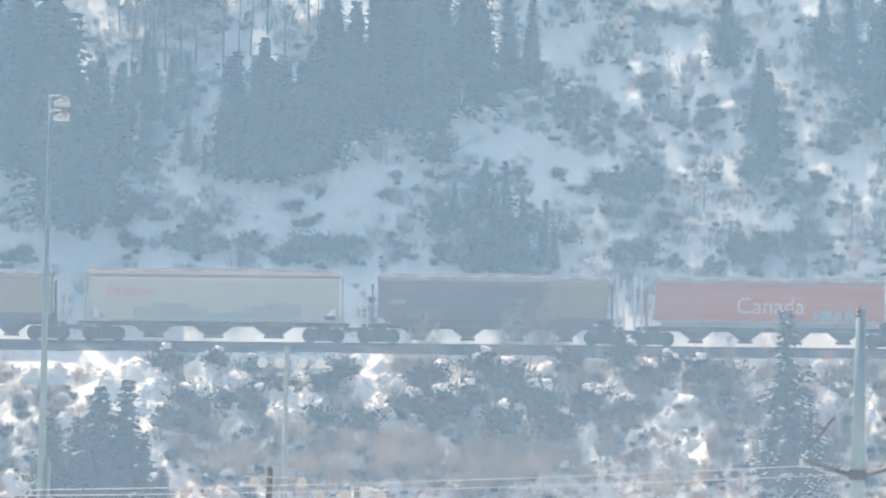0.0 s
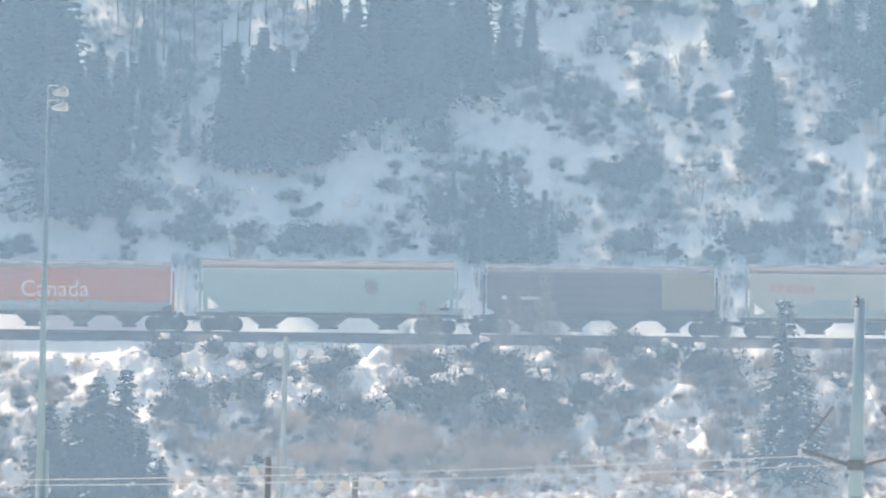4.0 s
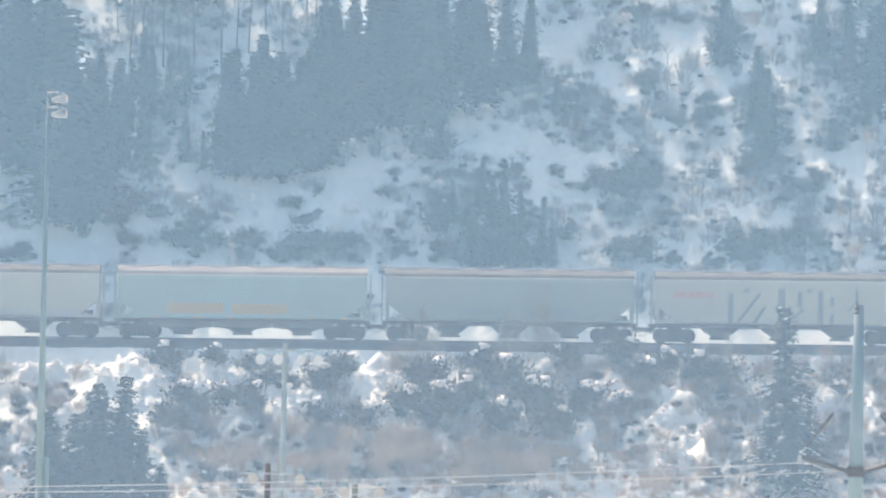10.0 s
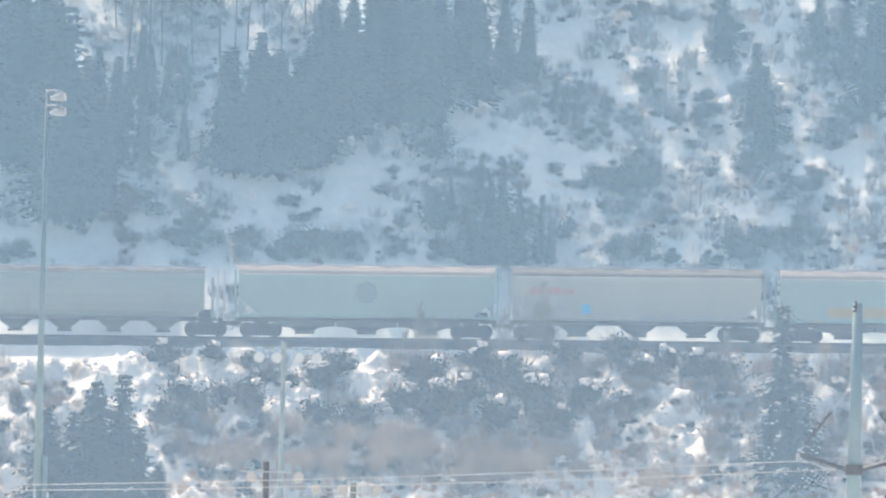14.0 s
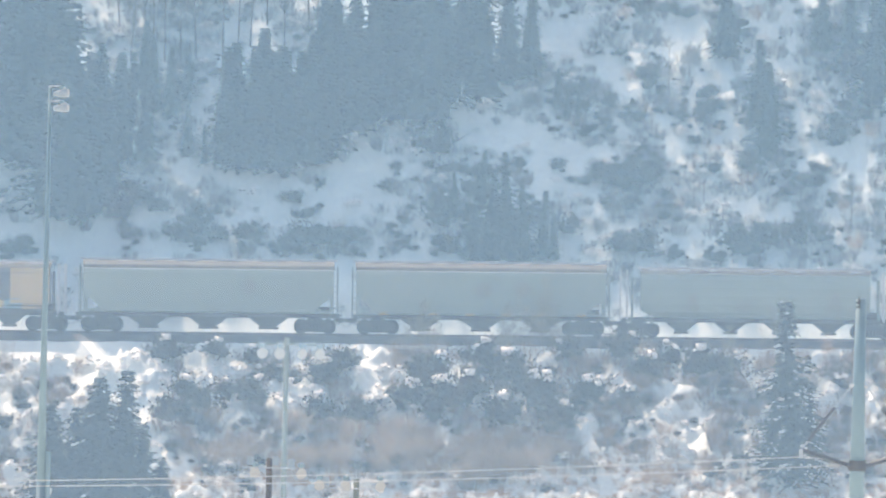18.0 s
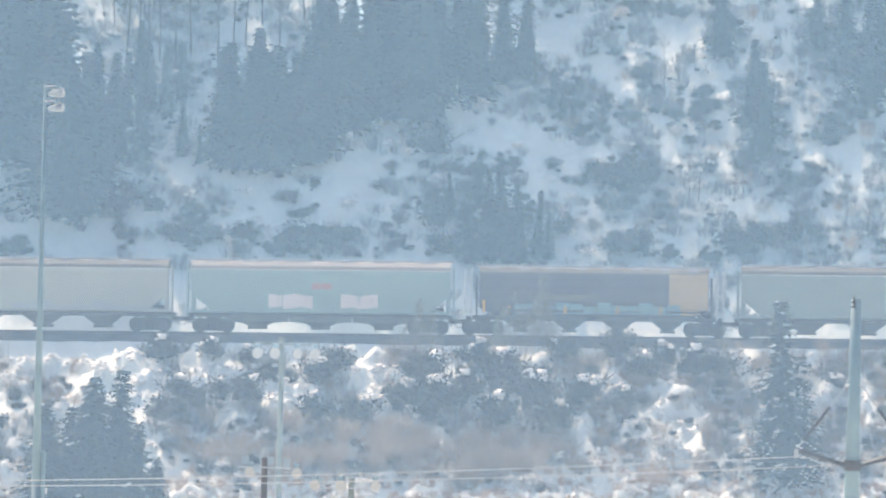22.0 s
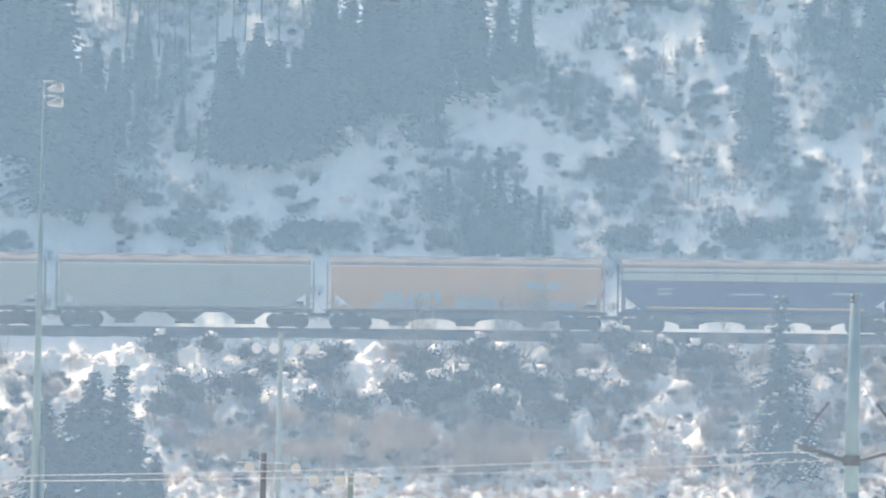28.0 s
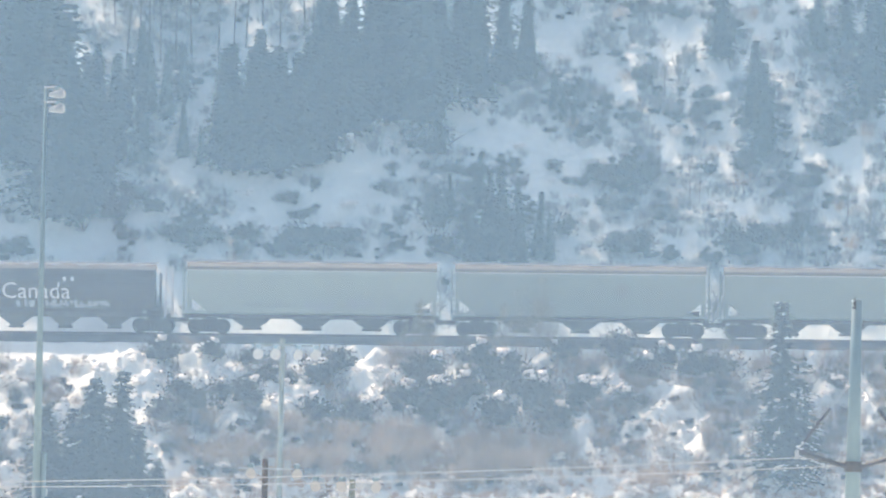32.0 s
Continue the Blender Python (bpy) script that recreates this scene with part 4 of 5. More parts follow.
def build_utility_pole():
    x, y, top = 9.48, 279.0, -1.05
    foot = rests(x, y)
    h = top - foot
    pole = thing("utility_pole", "pale grey utility pole with angled insulator arms", "utility pole", at=(x, y, foot))
    part("shaft", Shape().tube((0, 0, -0.5), (0, 0, h - 4.5), 0.25, 0.178, 16).tube((0, 0, h - 4.5), (0, 0, h), 0.178, 0.11, 16), POLE_PAINT, pole, smooth=True)
    part("top_pin", Shape().tube((-0.05, -0.12, h - 0.14), (-0.05, -0.12, h + 0.06), 0.025, 0.02, 8), DARK_IRON, pole)
    part("top_clamp", Shape().box(-0.07, -0.13, h - 0.08, 0.09, 0.06, 0.05).box(-0.07, -0.13, h - 0.18, 0.09, 0.06, 0.05), DARK_IRON, pole)
    za, zb = h - 3.78, h - 1.96
    part("band", Shape().tube((0, 0, za - 0.12), (0, 0, za + 0.12), 0.2, 0.2, 16), DARK_IRON, pole)
    tips = []
    for s in (-1, 1):
        tip = Vector((s * 1.28, -0.05, za + 0.34))
        tips.append(tip)
        root = Vector((s * 0.17, -0.05, za))
        arm = Shape().tube(root, tip, 0.05, 0.04, 8)
        for i in range(11):
            c = root.lerp(tip, 0.16 + 0.072 * i)
            arm.tube(c - Vector((s * 0.012, 0, 0.004)), c + Vector((s * 0.012, 0, 0.004)), 0.082, 0.082, 10)
        part("line_post_insulator", arm, RUBBER, pole, "dark ribbed polymer insulator")
        up = Vector((s * 0.16, -0.05, zb))
        a, b = tip.lerp(up, 0.13), tip.lerp(up, 0.66)
        part("brace_insulator", Shape().tube(a, b, 0.034, 0.034, 8), RUBBER, pole, "dark polymer suspension insulator")
        part("brace_rod", Shape().tube(tip, a, 0.02).tube(b, up, 0.013), GALV, pole)
        part("eye_bolt", Shape().tube(up + Vector((s * 0.05, 0, -0.02)), (0, -0.05, zb + 0.03), 0.035), GALV, pole)
        part("wire_clamp", Shape().box(tip.x, tip.y, tip.z - 0.1, 0.09, 0.14, 0.2), GALV, pole)
    # three wires to the next pole, sagging in the span, and on to the other side
    for tip, down in ((tips[0], 0.17), (tips[1], 0.22)):
        a = Vector((x, y, foot)) + tip - Vector((0, 0, down))
        wire = Shape()
        for side in (-1, 1):
            last = a
            for i in range(1, 41):
                f = i / 40
                p = a + Vector((side * 62 * f, (1.2 * f if down > 0.2 else 0), -1.05 * 4 * f * (1 - f) - (0.35 if side < 0 else -0.35) * f))
                wire.tube(last, p, 0.013, 0.013, 4, cap=False)
                last = p
        tagged(part("overhead_wire", wire, WIRE), "thin pale overhead wire strung from the utility pole", "wire", "overhead wires")


build_light_mast()
build_lamp_pole()
build_low_poles()
build_utility_pole()


# ---- the train ----
POOL = {}
WHEEL = 0.46
WHEELSETS = []


def pooled(name, make, material, smooth=False):
    """One mesh for alike parts."""
    key = (name, material.name)
    if key not in POOL:
        POOL[key] = make().mesh(name, material, smooth)
    return POOL[key]


def wheel_shape():
    rings = []
    for r, w in ((0.05, -0.02), (0.14, -0.03), (0.16, 0.04), (0.36, 0.05), (0.39, -0.01), (0.457, 0.0), (0.46, 0.09), (0.49, 0.1), (0.49, 0.13), (0.3, 0.12), (0.05, 0.12)):
        rings.append([(math.cos(a) * r, w, math.sin(a) * r) for a in [math.pi * 2 * i / 20 for i in range(20)]])
    return Shape().loft(rings)


def wheelset_shape():
    """Two wheels on their axle, turning as one."""
    s = Shape().tube((0, -0.8, 0), (0, 0.8, 0), 0.085, 0.085, 10)
    for side in (-1, 1):
        w = wheel_shape()
        k = len(s.v)
        s.v += [(x, side * (0.755 - y), z) for x, y, z in w.v]
        s.f += [tuple(k + i for i in f) for f in w.f]
    return s


def side_frame_shape():
    s = Shape()
    top = [(-1.12, 0.6), (-1.0, 0.8), (-0.6, 0.88), (-0.4, 0.96), (0.4, 0.96), (0.6, 0.88), (1.0, 0.8), (1.12, 0.6)]
    low = [(-1.12, 0.3), (-0.8, 0.3), (-0.66, 0.32), (-0.4, 0.12), (0.4, 0.12), (0.66, 0.32), (0.8, 0.3), (1.12, 0.3)]
    s.loft([[(x, y, z) for x, z in top + low[::-1]] for y in (-0.07, 0.07)])
    for x in (-0.89, 0.89):
        s.tube((x, -0.16, 0.457), (x, 0.05, 0.457), 0.15, 0.15, 10)
    for x in (-0.22, 0, 0.22):
        s.tube((x, -0.1, 0.3), (x, -0.1, 0.56), 0.085, 0.085, 8)
    return s


def bogie(car, x):
    t = part("bogie", pooled("bolster", lambda: Shape().box(0, 0, 0.62, 0.4, 2.3, 0.24).box(0, 0, 0.47, 2.2, 1.4, 0.78).tube((0, 0, 0.7), (0, 0, 0.98), 0.3, 0.3, 12), DARK_IRON), DARK_IRON, car, "dark iron two-axle bogie", (x, 0, 0))
    for s in (-1, 1):
        part("side_frame", pooled("side_frame", side_frame_shape, DARK_IRON), DARK_IRON, t, at=pose(0, s * 1.0, 0, 0, 0, 0 if s < 0 else 180))
    for dx in (-0.89, 0.89):
        WHEELSETS.append((part("wheelset", pooled("wheelset", wheelset_shape, DARK_IRON, True), DARK_IRON, t, at=(dx, 0, WHEEL)), dx))


def ladder_shape(height):
    s = Shape()
    for x in (-0.22, 0.22):
        s.box(x, 0, height / 2, 0.09, 0.06, height)
    for i in range(int(height / 0.36)):
        s.tube((-0.22, 0, 0.2 + 0.36 * i), (0.22, 0, 0.2 + 0.36 * i), 0.02, 0.02, 5)
    return s


def hatch_shape(sx, sy):
    s = Shape().loft([[(x * k, y * k, z) for x, y in ((-sx, -sy), (sx, -sy), (sx, sy), (-sx, sy))] for k, z in ((1.0, 0.0), (1.0, 0.06), (0.85, 0.12))])
    return s.box(0, -sy - 0.03, 0.05, 0.16, 0.08, 0.06)


class Body:
    """Outline of a covered hopper: half its length, its cross-section and its slope sheets."""

    def __init__(self, kind, half):
        self.kind, self.half = kind, half
        self.low = 1.28
        if kind == "cylinder":
            self.section = ((1.22, 1.28), (1.40, 1.62), (1.54, 2.15), (1.59, 2.7), (1.55, 3.25), (1.40, 3.75), (1.18, 4.08), (0.85, 4.33), (0.45, 4.45))
        else:
            self.section = ((1.50, 1.28), (1.58, 1.36), (1.60, 2.2), (1.605, 3.0), (1.60, 3.86), (1.56, 4.08), (1.36, 4.34), (0.95, 4.57), (0.5, 4.66))
        self.top = self.section[-1][1]

    def side(self, z):
        for (a, p), (b, q) in zip(self.section, self.section[1:]):
            if z <= q:
                return a + (b - a) * max(0, z - p) / (q - p)
        return self.section[-1][0]

    def floor(self, x):
        """The slope sheet: the shell's lower edge rises to the ends."""
        e = abs(x) - (self.half - (1.5 if self.kind != "cylinder" else 0.9))
        return self.low + max(0, e) * (0.8 if self.kind != "cylinder" else 0.5)

    def shell(self, x0, x1, z0, z1, out=0.0):
        """A piece of the two side walls and the roof between two heights."""
        s = Shape()
        xs = sorted({x0, x1, *[v for v in [i * 0.5 for i in range(-40, 41)] + [self.half - 1.5, -self.half + 1.5] if x0 < v < x1]})
        zs = [z0] + [q for _, q in self.section if z0 < q < z1] + [z1]
        rings = []
        for x in xs:
            lo = max(z0, self.floor(x))
            col = [max(lo, z) for z in zs]
            rings.append([(x, -self.side(z) - out, z) for z in col] + [(x, self.side(z) + out, z) for z in reversed(col)])
        s.loft(rings)
        return s

    def patch(self, x0, x1, z0, z1, lean=0.0):
        """A thin painted mark on the side wall that faces the valley."""
        s = Shape()
        n = max(1, int((z1 - z0) / 0.25))
        zs = [z0 + (z1 - z0) * i / n for i in range(n + 1)]
        for a, b in zip(zs, zs[1:]):
            p, q = lean * (a - z0), lean * (b - z0)
            s.face((x0 + p, -self.side(a) - 0.012, a), (x1 + p, -self.side(a) - 0.012, a), (x1 + q, -self.side(b) - 0.012, b), (x0 + q, -self.side(b) - 0.012, b))
        return s


def lettering(text, size, body, x, z, material, car):
    """The word as a thin mesh that follows the side wall."""
    curve = bpy.data.curves.new("lettering", "FONT")
    curve.body, curve.size, curve.resolution_u = text, size, 3
    curve.align_x = "CENTER"
    tmp = new("lettering", curve)
    me = bpy.data.meshes.new_from_object(tmp.evaluated_get(bpy.context.evaluated_depsgraph_get()))
    bpy.data.objects.remove(tmp)
    for v in me.vertices:
        a, b = v.co.x, v.co.y
        v.co = (x + a, -body.side(z + b) - 0.016, z + b)
    me.materials.clear()
    me.materials.append(material)
    return part("lettering", me, material, car, "white lettering that reads %s" % text)


def graffiti(body, x0, x1, z0, z1, material, car, seed, label, bold=1.0):
    """Sprayed letters that cannot be read: leaning bars of uneven width."""
    rnd = random.Random(seed)
    x = x0
    while x < x1:
        w = rnd.uniform(0.10, 0.24) * bold
        h0, h1 = z0 + rnd.uniform(0, 0.18) * (z1 - z0), z1 - rnd.uniform(0, 0.2) * (z1 - z0)
        part("graffiti", body.patch(x, min(x1, x + w), h0, h1, rnd.uniform(-0.35, 0.35)), material, car, label)
        if rnd.random() < 0.6:
            m = rnd.uniform(h0, h1 - 0.12 * bold)
            part("graffiti", body.patch(x + w, min(x1, x + w + 0.25 * bold), m, m + 0.12 * bold), material, car, label)
        x += w + rnd.uniform(0.06, 0.26) * bold


def hopper_car(left, right, kind, colour, label, roof=None, bays=3, lower=None, band=None):
    """A covered hopper wagon between two coupling points, given along the track at the clip's start."""
    pitch = right - left
    half = min(pitch / 2 - 0.62, 8.75 if kind == "modern" else 8.12) if kind != "cylinder" else min(pitch / 2 - 1.32, 7.45)
    body = Body(kind, half)
    car = thing("hopper_car", label, "freight car", "train")
    car["centre"] = (left + right) / 2
    split = lower[1] if lower else body.low
    part("side_wall", body.shell(-half, half, split, 4.08, 0), colour, car)
    if lower:
        part("lower_side", body.shell(-half, half, body.low, split - 0.004, 0.0), lower[0], car, lower[2])
    roof = roof or (ROOF_PALE if kind == "modern" else ROOF_TAN)
    part("roof", body.shell(-half - 0.04, half + 0.04, 4.084, body.top, 0.01), roof, car, "dusty curved roof")
    # roof walk and hatches
    part("roof_walk", Shape().box(0, 0, body.top + 0.06, half * 2 + 0.5, 0.7, 0.12), GALV, car, "galvanised walkway grating")
    for i in range(9):
        part("walk_bracket", pooled("walk_bracket", lambda: Shape().box(0, 0, 0.07, 0.06, 0.7, 0.14), GALV), GALV, car, at=(-half + 0.5 + i * (2 * half - 1) / 8, 0, body.top))
    n = 8 if kind == "cylinder" else 6
    for i in range(n):
        for s in (-1, 1):
            part("roof_hatch", pooled("hatch%d" % n, lambda: hatch_shape(0.45 if n == 8 else 0.9, 0.2), GALV if n == 8 else roof), roof, car, at=pose(-half + (i + 0.5) * 2 * half / n, s * 0.66, body.top - (0.2 if n == 8 else 0.14), 0, 0, 0 if s < 0 else 180))
    if kind != "cylinder":
        for s in (-1, 1):
            part("eave_rail", Shape().box(0, s * 1.585, 4.1, half * 2 + 0.06, 0.05, 0.05), WHITE_MARK, car, "pale eave rail")
    # underframe, hoppers with outlet gates
    for s in (-1, 1):
        part("side_sill", Shape().box(0, s * (1.46 if kind != "cylinder" else 1.2), 1.2, pitch - 1.3, 0.1, 0.16), DARK_IRON, car)
    part("centre_sill", Shape().box(0, 0, 1.12, pitch - 1.0, 0.42, 0.3), DARK_IRON, car)
    inner = half - (2.25 if kind != "cylinder" else 1.05)
    flat = kind == "modern"
    for i in range(bays):
        w = 2 * inner / bays
        c = -inner + (i + 0.5) * w
        up, dn = w / 2 * 0.99, (0.46 if flat else 0.48 if bays == 3 else 0.3)
        rings = []
        if flat:
            steps = ((up, 1.42, 1.26), (up * 0.99, 1.38, 0.72), (up * 0.5, 1.1, 0.64), (dn, 0.8, 0.36))
        else:
            steps = ((up, 1.42, 1.26), (up * 0.68, 1.38, 1.02), (up * 0.34 + dn * 0.55, 1.1, 0.7), (dn, 0.8, 0.4))
        for a, b, z in steps:
            rings.append([(c - a, -b, z), (c + a, -b, z), (c + a, b, z), (c - a, b, z)])
        bay = part("hopper_bay", Shape().loft(rings), GRIMY_SHADE, car)
        part("outlet_gate", Shape().box(c, 0, 0.31, dn * 2 + 0.34, 1.8, 0.16), DARK_IRON, bay)
        part("gate_shaft", Shape().tube((c + dn * 0.9, -1.3, 0.4), (c + dn * 0.9, 1.3, 0.4), 0.06), DARK_IRON, bay)
    part("brake_pipe", Shape().tube((-pitch / 2 + 1, -0.9, 1.06), (pitch / 2 - 1, -0.9, 1.06), 0.04, 0.04, 6), DARK_IRON, car)
    # ends
    for s in (-1, 1):
        e = s * (pitch / 2 - 0.52)
        part("end_platform", Shape().box(e - s * 0.55, 0, 1.17, 1.5, 2.7, 0.09), DARK_IRON, car)
        part("end_sill", Shape().box(e, 0, 1.02, 0.14, 2.9, 0.34), DARK_IRON, car)
        part("draft_gear", Shape().box(s * (pitch / 2 - 0.4), 0, 0.86, 0.62, 0.34, 0.3), DARK_IRON, car)
        part("coupler", Shape().box(s * (pitch / 2 - 0.13), -0.05 * s, 0.86, 0.24, 0.26, 0.24).box(s * (pitch / 2 - 0.03), 0.08 * s, 0.86, 0.1, 0.14, 0.28), STEEL, car)
        part("air_hose", Shape().tube((s * (pitch / 2 - 0.35), 0.3, 0.7), (s * (pitch / 2 - 0.06), 0.25, 0.42), 0.03), RUBBER, car)
        for w in (-1, 1):
            face = e if kind == "cylinder" else s * (half - 0.04)
            part("ladder", pooled("ladder", lambda: ladder_shape(3.3), WHITE_MARK if kind == "cylinder" else colour), colour, car, at=(face - s * (0.05 if kind == "cylinder" else -0.07), w * 1.4, 1.05))
            part("corner_post", Shape().box(face - s * 0.6, w * 1.38, 2.5, 0.12, 0.12, 2.7) if kind == "cylinder" else Shape().box(s * (half - 0.09), w * 1.5, 1.9, 0.18, 0.1, 1.3), colour, car)
            if kind != "cylinder":
                part("sill_plate", Shape().box(s * (half - 0.75), w * 1.5, 1.38, 1.4, 0.06, 0.2), colour, car)
            part("slope_brace", Shape().tube((s * (half - 0.25), w * 1.3, 1.2), (s * (half - 1.2), w * 1.3, 1.7), 0.06), colour, car)
            part("step", Shape().box(e - s * 0.1, w * 1.45, 0.62, 0.34, 0.06, 0.05).box(e + s * 0.06, w * 1.45, 0.84, 0.04, 0.05, 0.46).box(e - s * 0.26, w * 1.45, 0.84, 0.04, 0.05, 0.46), DARK_IRON, car)
        if s > 0:
            part("brake_wheel", Shape().loft([[(e + 0.05, math.cos(a) * r, 2.35 + math.sin(a) * r) for a in [math.pi * 2 * i / 14 for i in range(14)]] for r in (0.28, 0.24)], ends=False), DARK_IRON, car)
            part("air_tank", Shape().tube((e - 1.5, -0.6, 1.5), (e - 0.5, -0.6, 1.5), 0.24, 0.24, 12), DARK_IRON, car, smooth=True)
        bogie(car, s * (pitch / 2 - (1.55 if kind == "cylinder" else 2.05)))
    # panel seams
    for i in range(1, 6):
        x = -half + 0.9 + i * (2 * half - 1.8) / 6
        part("panel_seam", body.patch(x - 0.03, x + 0.03, max(body.low, body.floor(x)) + 0.05, 4.05), colour, car)
    return car, body


def proud(shape):
    """Lifts a mark off the one beneath it."""
    shape.v = [(x, y - 0.006, z) for x, y, z in shape.v]
    return shape


def bar(car, body, x0, x1, z0, z1, material, label="", name="marking", lean=0.0):
    return part(name, body.patch(x0, x1, z0, z1, lean), material, car, label)


def badge(car, body, x, z, r, material, label):
    s = Shape()
    ring = [[(x + math.cos(a) * q, -body.side(z + math.sin(a) * q) - 0.012, z + math.sin(a) * q) for a in [math.pi * 2 * i / 24 for i in range(24)]] for q in ((r * 0.8, r) if material is DARK_MARK else (r * 0.12, r))]
    s.loft(ring, ends=False)
    for i in range(5):
        w = r * (0.6 - 0.1 * abs(i - 2))
        zz = z + r * (0.5 - 0.25 * i)
        s.face(*[(x + a * w, -body.side(zz + b) - 0.012, zz + b) for a, b in ((-1, -0.05), (1, -0.05), (1, 0.06), (-1, 0.06))])
    part("badge", s, material, car, label)


def red_slogan(car, body, x, z, w, h):
    """Red railway lettering, drawn as plain leaning bars."""
    rnd = random.Random(int(x * 10))
    for i in range(6):
        a = x + w * (i + (0.25 if i > 1 else 0)) / 6.3
        part("marking", body.patch(a, a + w / 6.3 * 0.78, z, z + h * (1 if i in (0, 1, 2) else rnd.uniform(0.7, 1)), 0.25), RED_MARK, car, "faded red railway lettering")


def small_marks(car, body, rnd, material, n=4):
    """Rows of car data that cannot be read, as plain bars."""
    for i in range(n):
        x, z = rnd.uniform(-body.half + 2.4, body.half - 3), rnd.choice((2.0, 2.25, 2.9, 3.2))
        w = rnd.uniform(0.4, 1.1)
        part("marking", body.patch(x, x + w, z, z + 0.09), material, car)


def build_train():
    rnd = random.Random(5)
    cars = []
    edge = dict(enumerate(COUPLINGS, 1))

    def make(i, *a, **k):
        car, body = hopper_car(edge[i + 1], edge[i], *a, **k)
        cars.append(car)
        return car, body

    # from the head of the train to its tail
    c, b = make(1, "cylinder", RED, "faded red cylindrical hopper car lettered Canada", roof=ROOF_GREY, bays=4, lower=(MID_GREY, 1.7, "dull grey dirt-covered lower side"))
    lettering("Canada", 1.5, b, 0.0, 2.2, FADED_WHITE, c)
    graffiti(b, 2.9, 6.0, 1.7, 2.5, CYAN_MARK, c, 1, "pale blue-green graffiti")
    c, b = make(2, "cylinder", BROWN, "dark purplish hopper car with a dull golden end panel", roof=ROOF_GREY, bays=4)
    bar(c, b, 3.6, b.half - 0.05, 1.75, 4.05, OLIVE, "dull golden end panel", "end_panel")
    for dx, lean in ((0.35, -0.3), (0.85, -0.1), (1.25, 0.4)):
        part("emblem", proud(b.patch(3.6 + dx, 3.6 + dx + 0.36, 2.4, 3.0, lean)), GOLD_SHADE, c, "brown wing-like emblem")
    bar(c, b, -6.6, -6.1, 2.55, 2.85, OLIVE)
    bar(c, b, -6.0, -5.6, 2.55, 2.85, OLIVE)
    graffiti(b, -6.0, -3.4, 1.6, 2.2, DIM_MARK, c, 2, "dull graffiti")
    graffiti(b, 0.5, 3.0, 1.6, 2.3, DIM_MARK, c, 3, "dull graffiti")
    c, b = make(3, "slab", CREAM, "weathered cream hopper car with red lettering, green graffiti")
    red_slogan(c, b, -7.0, 2.95, 3.1, 0.5)
    for i in range(9):
        x = -5.2 + i * 1.22
        bar(c, b, x, x + 1.16, 1.45, 2.2 + 0.35 * math.sin(i * 1.1), DARK_GREEN, "dull green graffiti", "graffiti")
    c, b = make(4, "cylinder", BROWN, "dark purplish hopper car with a dull golden end panel", roof=ROOF_GREY, bays=4)
    bar(c, b, 4.0, b.half - 0.05, 1.75, 4.05, OLIVE, "dull golden end panel", "end_panel")
    for dx, lean in ((0.35, -0.3), (0.85, -0.1), (1.25, 0.4)):
        part("emblem", proud(b.patch(4 + dx, 4 + dx + 0.36, 2.4, 3.0, lean)), GOLD_SHADE, c, "brown wing-like emblem")
    bar(c, b, -6.4, -6.1, 2.3, 2.55, WHITE_MARK)
    bar(c, b, -5.2, -3.9, 2.3, 2.5, WHITE_MARK)
    graffiti(b, -2.6, 2.8, 1.5, 1.9, DIM_MARK, c, 4, "dull graffiti")
    c, b = make(5, "slab", TEAL_WHITE, "pale blue-green hopper car with a round faded emblem")
    badge(c, b, 2.8, 3.0, 0.5, FADED, "faded round emblem")
    bar(c, b, 3.6, 5.6, 1.95, 2.05, MID_GREY)
    bar(c, b, 5.4, 7.0, 1.3, 1.36, AMBER_MARK, "amber reflector strip", "reflector")
    c, b = make(6, "cylinder", RED, "faded red hopper car lettered Canada, with grey graffiti", roof=ROOF_GREY, bays=4, lower=(MID_GREY, 1.85, "dull grey dirt-covered lower side"))
    lettering("Canada", 1.5, b, -0.1, 2.2, FADED_WHITE, c)
    bar(c, b, -6.0, -4.7, 2.25, 2.34, WHITE_MARK)
    bar(c, b, -6.0, -5.2, 2.45, 2.54, WHITE_MARK)
    graffiti(b, -3.4, 3.2, 1.4, 2.05, CYAN_MARK, c, 6, "pale grey-blue graffiti", 1.4)
    c, b = make(7, "slab", CREAM, "weathered cream hopper car with huge dark grey graffiti letters")
    red_slogan(c, b, -7.0, 2.95, 2.8, 0.45)
    for x0, w, z0, z1, lean in ((-3.4, 0.32, 1.35, 3.3, 0.0), (-2.9, 0.26, 1.4, 3.3, 0.75), (-1.9, 0.3, 1.35, 2.4, 0.7), (-0.15, 0.46, 1.3, 3.6, 0.0), (1.1, 0.3, 2.4, 3.4, 0.0),
                                (0.7, 0.26, 1.7, 2.3, 1.2), (2.4, 0.38, 1.35, 3.5, 0.0), (3.2, 0.3, 2.5, 3.1, 0.0), (3.2, 0.3, 1.35, 2.0, 0.0), (4.8, 0.26, 2.7, 3.6, 0.0),
                                (4.3, 0.26, 2.2, 2.75, 0.9), (4.8, 0.26, 1.35, 2.2, 0.0), (-2.4, 0.36, 3.35, 3.6, 0.0), (1.7, 0.3, 3.35, 3.6, 0.0)):
        bar(c, b, x0, x0 + w, z0, z1, DARK_MARK, "dark grey graffiti letter stroke", "graffiti", lean)
    c, b = make(8, "slab", GREY_GREEN, "grey-green hopper car with dark graffiti low on its side")
    graffiti(b, -3.6, -0.6, 1.7, 2.3, DARK_MARK, c, 8, "dark outlined graffiti", 0.6)
